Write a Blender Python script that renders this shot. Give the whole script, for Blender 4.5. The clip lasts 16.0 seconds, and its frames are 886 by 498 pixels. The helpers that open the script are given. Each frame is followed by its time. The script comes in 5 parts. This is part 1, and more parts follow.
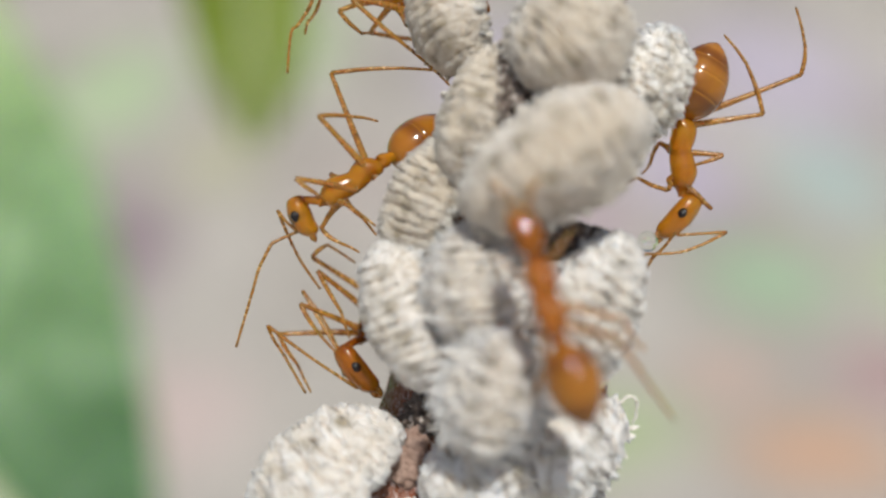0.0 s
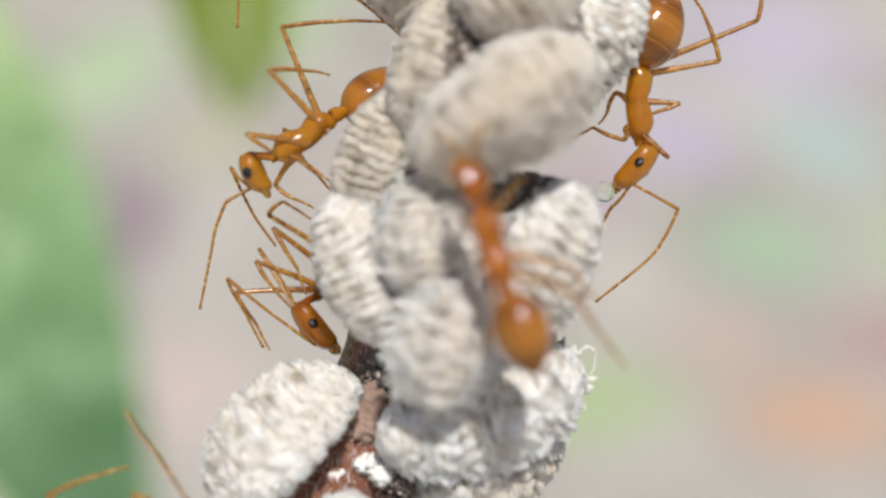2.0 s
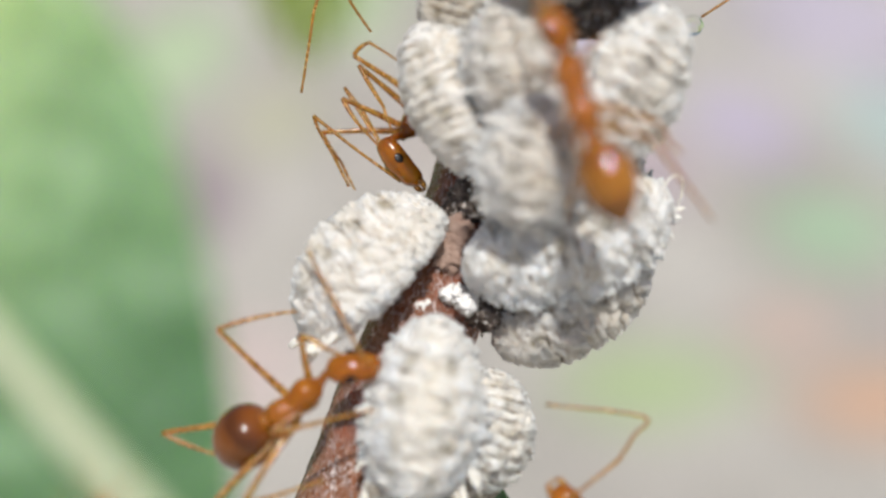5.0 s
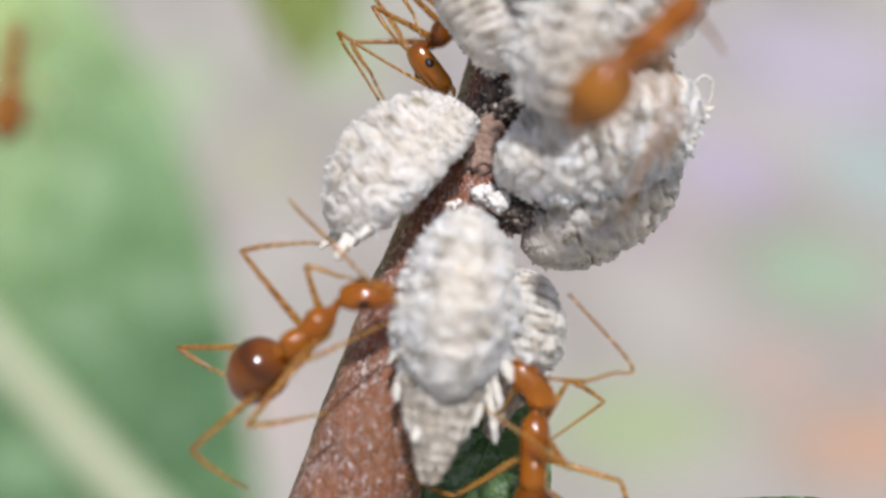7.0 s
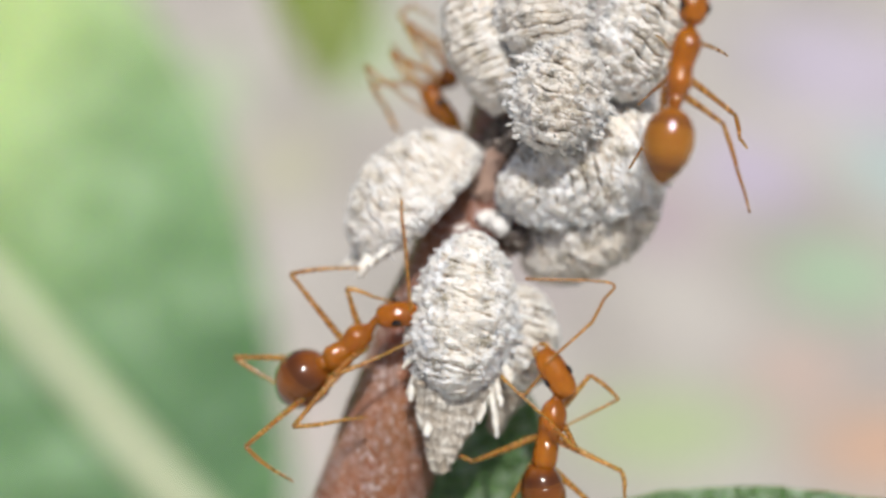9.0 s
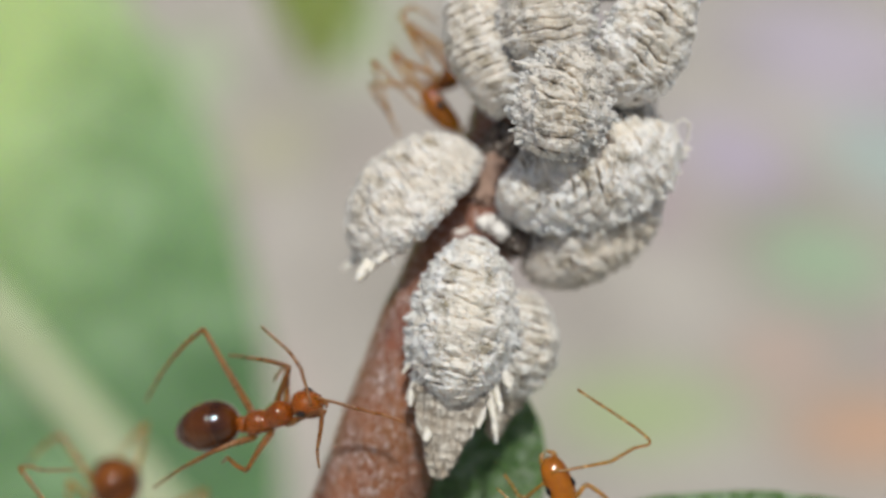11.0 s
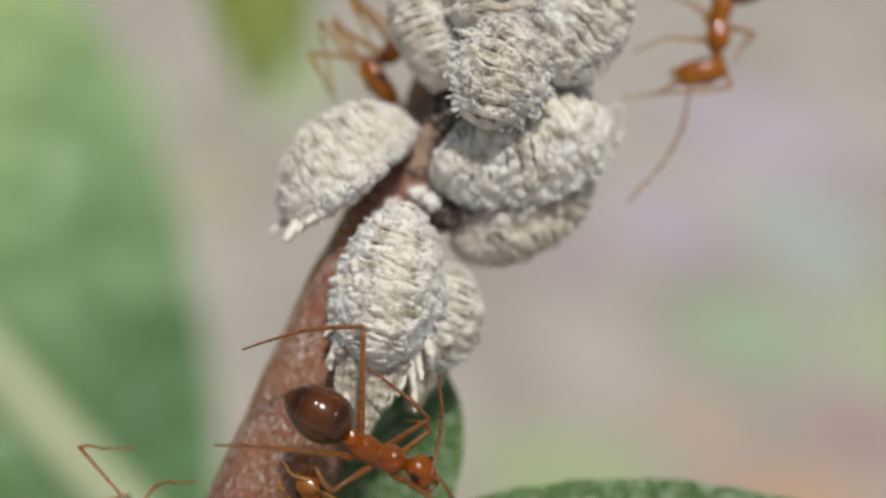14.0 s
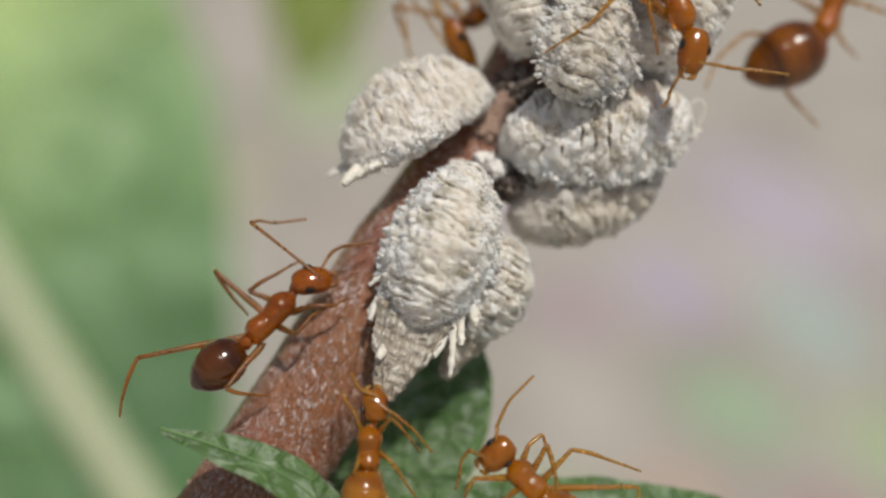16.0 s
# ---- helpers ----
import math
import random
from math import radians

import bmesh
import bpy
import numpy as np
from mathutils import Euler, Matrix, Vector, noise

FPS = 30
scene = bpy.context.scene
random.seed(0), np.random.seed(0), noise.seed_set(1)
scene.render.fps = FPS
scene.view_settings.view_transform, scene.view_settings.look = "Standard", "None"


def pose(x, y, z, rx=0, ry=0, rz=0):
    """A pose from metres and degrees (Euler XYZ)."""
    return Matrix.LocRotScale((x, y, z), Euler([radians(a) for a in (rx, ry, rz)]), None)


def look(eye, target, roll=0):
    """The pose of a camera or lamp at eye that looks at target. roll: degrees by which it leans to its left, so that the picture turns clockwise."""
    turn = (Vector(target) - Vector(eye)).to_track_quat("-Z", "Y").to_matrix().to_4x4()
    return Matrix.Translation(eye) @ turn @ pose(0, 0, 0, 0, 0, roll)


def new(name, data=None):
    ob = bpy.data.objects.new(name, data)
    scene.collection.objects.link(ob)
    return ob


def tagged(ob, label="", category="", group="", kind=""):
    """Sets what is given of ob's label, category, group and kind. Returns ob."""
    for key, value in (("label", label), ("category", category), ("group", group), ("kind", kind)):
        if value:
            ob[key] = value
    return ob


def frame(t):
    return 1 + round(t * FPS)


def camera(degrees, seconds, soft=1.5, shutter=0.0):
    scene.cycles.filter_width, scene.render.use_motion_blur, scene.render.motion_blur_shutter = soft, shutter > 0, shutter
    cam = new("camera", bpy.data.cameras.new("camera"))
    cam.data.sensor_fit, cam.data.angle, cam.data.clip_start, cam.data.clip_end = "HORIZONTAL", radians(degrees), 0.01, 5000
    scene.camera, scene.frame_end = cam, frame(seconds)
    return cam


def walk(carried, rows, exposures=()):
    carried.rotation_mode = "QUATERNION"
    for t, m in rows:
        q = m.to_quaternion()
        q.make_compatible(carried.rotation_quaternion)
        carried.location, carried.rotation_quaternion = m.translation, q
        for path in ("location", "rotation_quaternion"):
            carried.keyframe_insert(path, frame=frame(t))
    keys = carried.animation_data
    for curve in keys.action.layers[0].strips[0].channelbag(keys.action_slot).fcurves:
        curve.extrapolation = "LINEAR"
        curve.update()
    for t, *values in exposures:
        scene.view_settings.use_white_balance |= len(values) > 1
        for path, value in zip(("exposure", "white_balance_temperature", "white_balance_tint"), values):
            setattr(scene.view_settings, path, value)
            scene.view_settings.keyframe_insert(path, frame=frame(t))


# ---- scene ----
MM = 0.001
# The leaning frame of the plant: x right, y away, z along the stalk, in millimetres.
TILT = Matrix.Rotation(radians(-30), 4, "X")
cam = camera(44.0, 16.0, 2.5)
cam.data.dof.use_dof = True
cam.data.dof.focus_distance = 21.05 * MM
cam.data.dof.aperture_fstop = 30.0
# seconds, x, y, z (mm), yaw, pitch, roll (degrees)
PATH = [
    (0.0, 0.130, -20.926, 3.096, -1.27, -0.64, 1.21),
    (0.5, 0.721, -20.892, 2.881, -1.26, -1.13, 1.98),
    (1.0, 0.914, -20.930, 2.781, -0.89, -1.46, 2.02),
    (1.5, 1.104, -20.681, 2.638, -1.65, -3.03, 1.93),
    (2.0, 0.921, -20.786, 2.710, -1.35, -2.07, 2.24),
    (2.5, 0.764, -20.822, 2.660, -0.42, -1.35, 1.96),
    (2.7, 0.914, -21.443, 2.680, -1.09, -1.74, 1.86),
    (3.0, 1.004, -21.258, 2.305, 0.14, -2.95, 2.21),
    (3.5, 0.911, -20.915, 2.176, 0.61, -3.69, 2.20),
    (4.0, 0.565, -20.770, 1.065, 1.00, -3.71, 2.06),
    (4.2, 0.574, -20.256, 1.239, 2.39, -4.80, 1.81),
    (6.3, -0.434, -22.360, -3.053, 0.61, 1.99, 3.14),
    (6.5, -0.517, -21.995, -2.940, 1.27, 0.95, 3.10),
    (7.0, -0.642, -21.093, -2.878, 0.90, -0.20, 1.99),
    (7.5, -0.042, -21.661, -2.484, 2.71, -0.05, 2.04),
    (8.0, -0.070, -21.522, -2.506, 2.70, 0.78, 1.90),
    (8.5, -0.475, -22.333, -2.366, 1.04, 0.97, 2.03),
    (8.6, -0.744, -22.404, -2.375, 0.44, 0.69, 2.55),
    (9.0, -0.276, -23.916, -2.564, 2.11, 0.02, 2.09),
    (9.2, 0.060, -23.751, -2.673, 2.71, -0.51, 2.04),
    (11.3, -0.601, -23.772, -1.969, 0.66, -1.05, 1.39),
    (11.5, -0.154, -23.329, -2.151, 0.02, -0.25, 1.08),
    (12.0, -0.388, -23.145, -1.621, 0.79, 1.22, 1.30),
    (12.2, -0.837, -22.899, -2.075, 1.05, 0.41, 1.95),
    (12.3, -0.957, -22.969, -2.708, 1.21, -0.26, 1.34),
    (12.5, -1.111, -23.181, -2.587, 1.51, 0.04, 0.34),
    (12.7, -0.704, -23.243, -2.194, 0.77, -0.70, 0.19),
    (13.0, -0.255, -23.632, -2.765, -1.83, 1.78, 0.60),
    (13.5, -0.151, -22.740, -2.995, -1.02, 1.55, -0.83),
    (14.0, -0.563, -23.731, -3.868, -2.30, 1.92, -1.75),
    (14.2, -1.339, -23.820, -4.524, -2.72, 2.51, -2.24),
    (14.5, -0.525, -22.674, -4.854, -2.94, 2.29, -2.24),
    (14.9, -0.601, -21.601, -3.668, -2.02, 2.99, -4.93),
    (15.0, -1.025, -21.350, -4.253, -1.94, 3.09, -5.79),
    (15.2, -1.211, -21.297, -4.613, -2.18, 3.46, -6.90),
    (15.4, -1.356, -21.015, -5.124, -2.14, 3.75, -7.03),
    (15.5, -1.290, -21.183, -4.975, -2.02, 2.95, -8.34),
    (16.0, -1.375, -23.044, -5.281, -1.76, 3.46, -10.49),
]
EXPOSURES = [(0.0, -0.16, 6390, 8), (0.5, -0.04, 6360, 9), (2.5, 0.02, 6360, 9), (4.2, 0.04, 6340, 7), (6.3, -0.06, 6180, 12), (8.0, -0.02, 6120, 13), (8.5, 0.04, 5990, 10), (8.7, 0.04, 6190, 10), (9.2, 0.02, 6410, 10), (11.3, -0.34, 6510, 6), (12.0, -0.2, 6320, 4), (12.5, -0.17, 6540, 8), (13.0, -0.32, 6540, 6), (13.5, -0.44, 6600, 6), (14.5, -0.36, 6740, 6), (15.5, -0.36, 6720, 6), (16.0, -0.41, 6760, 8)]


def view(x, y, z, yaw, pitch, roll):
    return TILT @ pose(x * MM, y * MM, z * MM, 90 + pitch, 0, yaw) @ pose(0, 0, 0, 0, 0, -roll)


walk(cam, [(t, view(*r)) for t, *r in PATH], EXPOSURES)

# ---- light ----
SUN_UP, SUN_TURN = 70, 165
world = bpy.data.worlds.new("sky")
scene.world = world
world.use_nodes = True
wn = world.node_tree
sky = wn.nodes.new("ShaderNodeTexSky")
sky.sky_type, sky.sun_disc = "NISHITA", False
sky.sun_elevation, sky.sun_rotation = radians(SUN_UP), radians(SUN_TURN)
sky.dust_density = 3.0
wn.links.new(sky.outputs[0], wn.nodes["Background"].inputs[0])
wn.nodes["Background"].inputs[1].default_value = 0.07
sun = new("sun", bpy.data.lights.new("sun", "SUN"))
sun.data.energy, sun.data.angle, sun.data.color = 3.5, radians(3), (1.0, 0.96, 0.9)
sun_way = Vector((math.sin(radians(SUN_TURN)) * math.cos(radians(SUN_UP)), math.cos(radians(SUN_TURN)) * math.cos(radians(SUN_UP)), math.sin(radians(SUN_UP))))
sun.matrix_world = look(sun_way, (0, 0, 0))


# ---- materials ----
class Mat:
    """A small wrapper to wire a node material; coordinates come in millimetres of the object."""

    def __init__(self, name):
        self.m = bpy.data.materials.new(name)
        self.m.use_nodes = True
        self.t = self.m.node_tree
        self.b = self.t.nodes["Principled BSDF"]
        tc = self.t.nodes.new("ShaderNodeTexCoord")
        mp = self.t.nodes.new("ShaderNodeMapping")
        mp.inputs["Scale"].default_value = (1000, 1000, 1000)
        self.t.links.new(tc.outputs["Object"], mp.inputs[0])
        self.co = mp.outputs[0]

    def stretch(self, sx, sy, sz):
        mp = self.t.nodes.new("ShaderNodeMapping")
        mp.inputs["Scale"].default_value = (sx, sy, sz)
        self.t.links.new(self.co, mp.inputs[0])
        return mp.outputs[0]

    def noise(self, scale, detail=3.0, rough=0.55, co=None, dist=0.0):
        n = self.t.nodes.new("ShaderNodeTexNoise")
        n.inputs["Scale"].default_value, n.inputs["Detail"].default_value = scale, detail
        n.inputs["Roughness"].default_value, n.inputs["Distortion"].default_value = rough, dist
        self.t.links.new(co or self.co, n.inputs["Vector"])
        return n.outputs["Fac"]

    def cells(self, scale, co=None, feature="F1"):
        n = self.t.nodes.new("ShaderNodeTexVoronoi")
        n.feature = feature
        n.inputs["Scale"].default_value = scale
        self.t.links.new(co or self.co, n.inputs["Vector"])
        return n.outputs["Distance"]

    def bands(self, scale, axis="X", dist=1.0, dscale=1.5, co=None):
        n = self.t.nodes.new("ShaderNodeTexWave")
        n.bands_direction = axis
        n.inputs["Scale"].default_value, n.inputs["Distortion"].default_value = scale, dist
        n.inputs["Detail Scale"].default_value = dscale
        self.t.links.new(co or self.co, n.inputs["Vector"])
        return n.outputs["Fac"]

    def ramp(self, fac, *stops):
        n = self.t.nodes.new("ShaderNodeValToRGB")
        el = n.color_ramp.elements
        while len(el) < len(stops):
            el.new(0.5)
        for e, (p, c) in zip(el, stops):
            e.position, e.color = p, (*(c if isinstance(c, tuple) else (c, c, c)), 1)
        self.t.links.new(fac, n.inputs[0])
        return n.outputs[0]

    def mix(self, fac, a, b, mode="MIX"):
        n = self.t.nodes.new("ShaderNodeMix")
        n.data_type, n.blend_type = "RGBA", mode
        for sock, v in ((n.inputs[0], fac), (n.inputs[6], a), (n.inputs[7], b)):
            if isinstance(v, (int, float)):
                sock.default_value = v
            elif isinstance(v, tuple):
                sock.default_value = (*v, 1)
            else:
                self.t.links.new(v, sock)
        return n.outputs[2]

    def math(self, op, a, b):
        n = self.t.nodes.new("ShaderNodeMath")
        n.operation = op
        for sock, v in zip(n.inputs, (a, b)):
            if isinstance(v, (int, float)):
                sock.default_value = v
            else:
                self.t.links.new(v, sock)
        return n.outputs[0]

    def spot(self, x, y, rx, ry, soft=0.3, z=0, rz=1e6, grain=0.02):
        """1 within an oval at x, y, z (mm), fading outwards with a ragged rim."""
        mp = self.t.nodes.new("ShaderNodeMapping")
        mp.vector_type = "TEXTURE"
        mp.inputs["Location"].default_value, mp.inputs["Scale"].default_value = (x, y, z), (rx, ry, rz)
        self.t.links.new(self.co, mp.inputs[0])
        ln = self.t.nodes.new("ShaderNodeVectorMath")
        ln.operation = "LENGTH"
        self.t.links.new(mp.outputs[0], ln.inputs[0])
        d = self.math("ADD", ln.outputs["Value"], self.math("MULTIPLY", self.noise(grain, 3), 0.6))
        return self.ramp(self.math("MULTIPLY", d, 0.5), (0.35, 1.0), (0.35 + soft, 0.0))

    def vary(self):
        return self.t.nodes.new("ShaderNodeObjectInfo").outputs["Random"]

    def bump(self, height, mm, strength=1.0):
        n = self.t.nodes.new("ShaderNodeBump")
        n.inputs["Distance"].default_value, n.inputs["Strength"].default_value = mm * MM, strength
        self.t.links.new(height, n.inputs["Height"])
        self.t.links.new(n.outputs[0], self.b.inputs["Normal"])

    def set(self, **kw):
        names = dict(color="Base Color", rough="Roughness", spec="Specular IOR Level", sss="Subsurface Weight", coat="Coat Weight",
                     trans="Transmission Weight", ior="IOR", sheen="Sheen Weight", coat_rough="Coat Roughness")
        for k, v in kw.items():
            sock = self.b.inputs[names[k]]
            if isinstance(v, (int, float)):
                sock.default_value = v
            elif isinstance(v, tuple):
                sock.default_value = (*v, 1)
            else:
                self.t.links.new(v, sock)
        return self

    def glowing_flesh(self, weight, mm, tint):
        self.b.inputs["Subsurface Weight"].default_value = weight
        self.b.inputs["Subsurface Radius"].default_value = tint
        self.b.inputs["Subsurface Scale"].default_value = mm * MM
        return self


def wax_material(name, white, skin, amount):
    """Mealy wax over a dark skin: soft powder, worn creamy patches, and darker grooves and creases by the mesh's own
    value.
    """
    m = Mat(name)
    tone = m.mix(m.ramp(m.noise(1.1, 4), (0.35, 0.0), (0.7, 1.0)), white, tuple(c * k for c, k in zip(white, (0.93, 0.9, 0.85))))
    worn = m.ramp(m.noise(2.3, 5, 0.62, m.stretch(1.5, 0.8, 0.8), 0.5), (0.47, 0.0), (0.68, 1.0))
    tone = m.mix(m.math("MULTIPLY", worn, 0.7 * amount), tone, tuple(c * k for c, k in zip(white, (0.66, 0.59, 0.48))))
    middle = m.math("MULTIPLY", m.spot(0, 0, 1.3, 0.55, 0.35, grain=1.6), 0.5 * amount)
    tone = m.mix(middle, tone, tuple(c * k for c, k in zip(white, (0.74, 0.67, 0.55))))
    dull = m.t.nodes.new("ShaderNodeAttribute")
    dull.attribute_name = "dull"
    blotch = m.math("MULTIPLY", dull.outputs["Fac"], m.ramp(m.noise(3.5, 4, 0.6), (0.34, 0.15), (0.6, 1.0)))
    tone = m.mix(blotch, tone, tuple(c * k for c, k in zip(white, (0.42, 0.38, 0.30))))
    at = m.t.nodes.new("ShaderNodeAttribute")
    at.attribute_name = "crease_tone"
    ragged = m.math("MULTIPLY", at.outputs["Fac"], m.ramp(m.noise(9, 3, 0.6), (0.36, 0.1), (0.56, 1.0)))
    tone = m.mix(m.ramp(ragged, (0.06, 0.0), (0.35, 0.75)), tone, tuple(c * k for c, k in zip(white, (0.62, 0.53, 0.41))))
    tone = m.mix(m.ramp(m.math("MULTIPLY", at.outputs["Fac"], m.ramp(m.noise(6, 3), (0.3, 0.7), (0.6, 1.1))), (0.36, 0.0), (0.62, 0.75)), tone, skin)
    specks = m.ramp(m.noise(7.5, 3, 0.6, m.stretch(1.4, 0.8, 0.8)), (0.62, 0.0), (0.70, 0.7))
    specks = m.math("MULTIPLY", specks, m.ramp(m.noise(1.2, 3), (0.42, 0.0), (0.6, 1.0)))
    tone = m.mix(m.math("MULTIPLY", specks, amount), tone, skin)
    m.set(color=tone, rough=0.95, spec=0.15, sheen=0.25)
    m.glowing_flesh(1.0, 0.2, (1.0, 0.93, 0.86))
    m.bump(m.math("ADD", m.noise(18, 4, 0.7), m.math("MULTIPLY", m.noise(45, 2), 0.6)), 0.022, 0.7)
    return m.m


WAX = wax_material("mealy_wax", (0.93, 0.915, 0.89), (0.17, 0.145, 0.115), 0.95)
WAX_CREAM = wax_material("mealy_wax_cream", (0.84, 0.81, 0.77), (0.16, 0.145, 0.125), 0.8)
# beige wax of the upper bugs, with the shade on their fronts mixed in
WAX_BEIGE_SHADED = wax_material("mealy_wax_beige_shaded", (0.70, 0.645, 0.565), (0.15, 0.135, 0.115), 0.8)
WAX_GREY = wax_material("mealy_wax_grey", (0.89, 0.875, 0.855), (0.13, 0.12, 0.11), 0.95)
# greyer wax, its colour also darkened for the shade beneath another bug
WAX_GREY_SHADED = wax_material("mealy_wax_grey_shaded", (0.76, 0.725, 0.68), (0.13, 0.115, 0.10), 0.9)
m = Mat("wax_thread")
m.set(color=m.mix(m.noise(3), (0.90, 0.87, 0.80), (0.80, 0.74, 0.63)), rough=0.85, spec=0.2)
m.glowing_flesh(0.3, 0.15, (1.0, 0.9, 0.7))
m.bump(m.noise(16, 3), 0.02)
THREAD = m.m
m = Mat("wax_crumb")
m.set(color=m.mix(m.noise(6), (0.94, 0.93, 0.92), (0.86, 0.82, 0.76)), rough=1.0, spec=0.15)
CRUMB = m.m
m = Mat("plume_wax")
streak = m.ramp(m.noise(2.5, 4, 0.6, m.stretch(0.8, 3.0, 3.0)), (0.38, 0.0), (0.62, 1.0))
hoops = m.bands(1.3, "X", 7.0, 1.4)
m.set(color=m.mix(m.math("MULTIPLY", streak, m.ramp(hoops, (0.1, 0.6), (0.7, 1.0))), (0.46, 0.385, 0.30), (0.84, 0.79, 0.70)), rough=0.85, spec=0.2)
m.bump(m.math("ADD", m.math("ADD", streak, m.math("MULTIPLY", hoops, 0.4)), m.noise(16, 3)), 0.06)
PLUME = m.m


def shell_material(name, light, dark, flesh, rough):
    m = Mat(name)
    tone = m.mix(m.ramp(m.noise(1.6, 4), (0.3, 0.0), (0.7, 1.0)), light, dark)
    tone = m.mix(m.math("MULTIPLY", m.vary(), 0.25), tone, tuple(c * 0.7 for c in dark))
    m.set(color=tone, rough=m.ramp(m.noise(7, 3), (0.3, rough * 0.7), (0.7, rough * 1.5)), spec=0.5, coat=0.5, coat_rough=0.04, trans=0.6, ior=1.4)
    m.glowing_flesh(flesh, 0.35, (1.0, 0.42, 0.12))
    m.bump(m.math("ADD", m.noise(30, 2), m.math("MULTIPLY", m.cells(22), 0.5)), 0.006, 0.6)
    return m.m


AMBER = shell_material("amber_shell", (0.86, 0.40, 0.02), (0.60, 0.20, 0.008), 0.15, 0.1)
HONEY = shell_material("honey_shell", (0.76, 0.27, 0.011), (0.42, 0.11, 0.005), 0.1, 0.1)
RUSSET = shell_material("russet_shell", (0.60, 0.165, 0.008), (0.32, 0.068, 0.004), 0.08, 0.1)
LIMB = shell_material("limb_shell", (0.76, 0.40, 0.075), (0.48, 0.20, 0.03), 0.35, 0.22)
LIMB_DARK = shell_material("dark_limb_shell", (0.52, 0.21, 0.035), (0.28, 0.10, 0.018), 0.25, 0.3)


def gaster_material(name, light, dark, flesh, ring=0.55):
    m = Mat(name)
    rings = m.bands(0.36 if ring > 0.5 else 0.62, "X", 0.7, 1.0)
    tone = m.mix(m.ramp(rings, (0.27 * ring, 0.0), (ring, 0.15 / ring ** 3 * 0.17), (1.0, 0.9)), light, dark)
    tone = m.mix(m.ramp(m.noise(1.1, 3), (0.35, 0.0), (0.7, 0.5)), tone, dark)
    for name_of, much, k in (("front", 0.2, (1.4, 1.2, 1.0)), ("seam", 0.4, (1.4, 1.55, 1.4))):
        at = m.t.nodes.new("ShaderNodeAttribute")
        at.attribute_name = name_of
        tone = m.mix(m.math("MULTIPLY", at.outputs["Fac"], much), tone, tuple(min(0.8, c * q) for c, q in zip(light, k)))
    m.set(color=tone, rough=0.1, spec=0.35, coat=0.6, coat_rough=0.04)
    m.glowing_flesh(flesh, 0.5, (1.0, 0.45, 0.12))
    m.bump(m.math("ADD", m.math("MULTIPLY", m.noise(26, 2), 0.5), m.bands(0.36, "X", 0.3)), 0.006, 0.5)
    return m.m


GASTER_AMBER = gaster_material("amber_gaster", (0.42, 0.165, 0.016), (0.16, 0.05, 0.006), 0.2)
GASTER_BROWN = gaster_material("brown_gaster", (0.23, 0.07, 0.007), (0.055, 0.016, 0.003), 0.08)
GASTER_DARK = gaster_material("dark_gaster", (0.11, 0.032, 0.004), (0.028, 0.008, 0.002), 0.04)
m = Mat("eye")
m.set(color=(0.012, 0.009, 0.008), rough=0.22, spec=0.5)
m.bump(m.cells(60), 0.004)
EYE = m.m

m = Mat("bark")
long_grain = m.noise(2.2, 5, 0.6, m.stretch(2.4, 2.4, 0.45))
tone = m.mix(m.ramp(long_grain, (0.3, 0.0), (0.72, 1.0)), (0.13, 0.031, 0.014), (0.33, 0.093, 0.04))
tone = m.mix(m.ramp(m.noise(0.55, 3), (0.35, 0.0), (0.7, 0.6)), tone, (0.30, 0.135, 0.04))
fuzz = m.ramp(m.noise(7, 4, 0.7, m.stretch(1.6, 1.6, 0.8)), (0.46, 0.0), (0.66, 0.6))
tone = m.mix(fuzz, tone, (0.50, 0.265, 0.20))
scurf = m.ramp(m.noise(8.5, 4, 0.75, m.stretch(1.5, 1.5, 0.75), 0.9), (0.53, 0.0), (0.585, 1.0))
scurf = m.math("MULTIPLY", scurf, m.ramp(m.noise(1.6, 3), (0.36, 0.15), (0.6, 0.9)))
tone = m.mix(scurf, tone, (0.86, 0.74, 0.71))
m.set(color=tone, rough=m.ramp(m.noise(6, 3), (0.35, 0.2), (0.7, 0.5)), spec=0.6)
m.bump(m.math("ADD", m.noise(5, 5, 0.65, m.stretch(2, 2, 0.6)), m.math("MULTIPLY", scurf, 0.35)), 0.09, 1.0)
BARK = m.m
m = Mat("bark_fleck")
m.set(color=m.mix(m.noise(5), (0.80, 0.66, 0.60), (0.45, 0.25, 0.19)), rough=0.55)
FLECK = m.m
m = Mat("sooty_crust_and_shade")
tone = m.mix(m.ramp(m.noise(5, 4, 0.7), (0.35, 0.0), (0.62, 1.0)), (0.045, 0.032, 0.026), (0.24, 0.185, 0.15))
tone = m.mix(m.ramp(m.noise(8, 3), (0.54, 0.0), (0.62, 1.0)), tone, (0.60, 0.53, 0.47))
m.set(color=tone, rough=0.9)
m.bump(m.noise(12, 4), 0.08)
CRUST = m.m
m = Mat("pale_bark")
m.set(color=m.mix(m.noise(4, 4), (0.52, 0.38, 0.31), (0.24, 0.13, 0.09)), rough=0.8)
m.bump(m.noise(9, 4), 0.12)
PALE = m.m
m = Mat("droplet")
m.set(color=(0.98, 1.0, 0.97), rough=0.02, trans=1.0, ior=1.36)
DROP = m.m


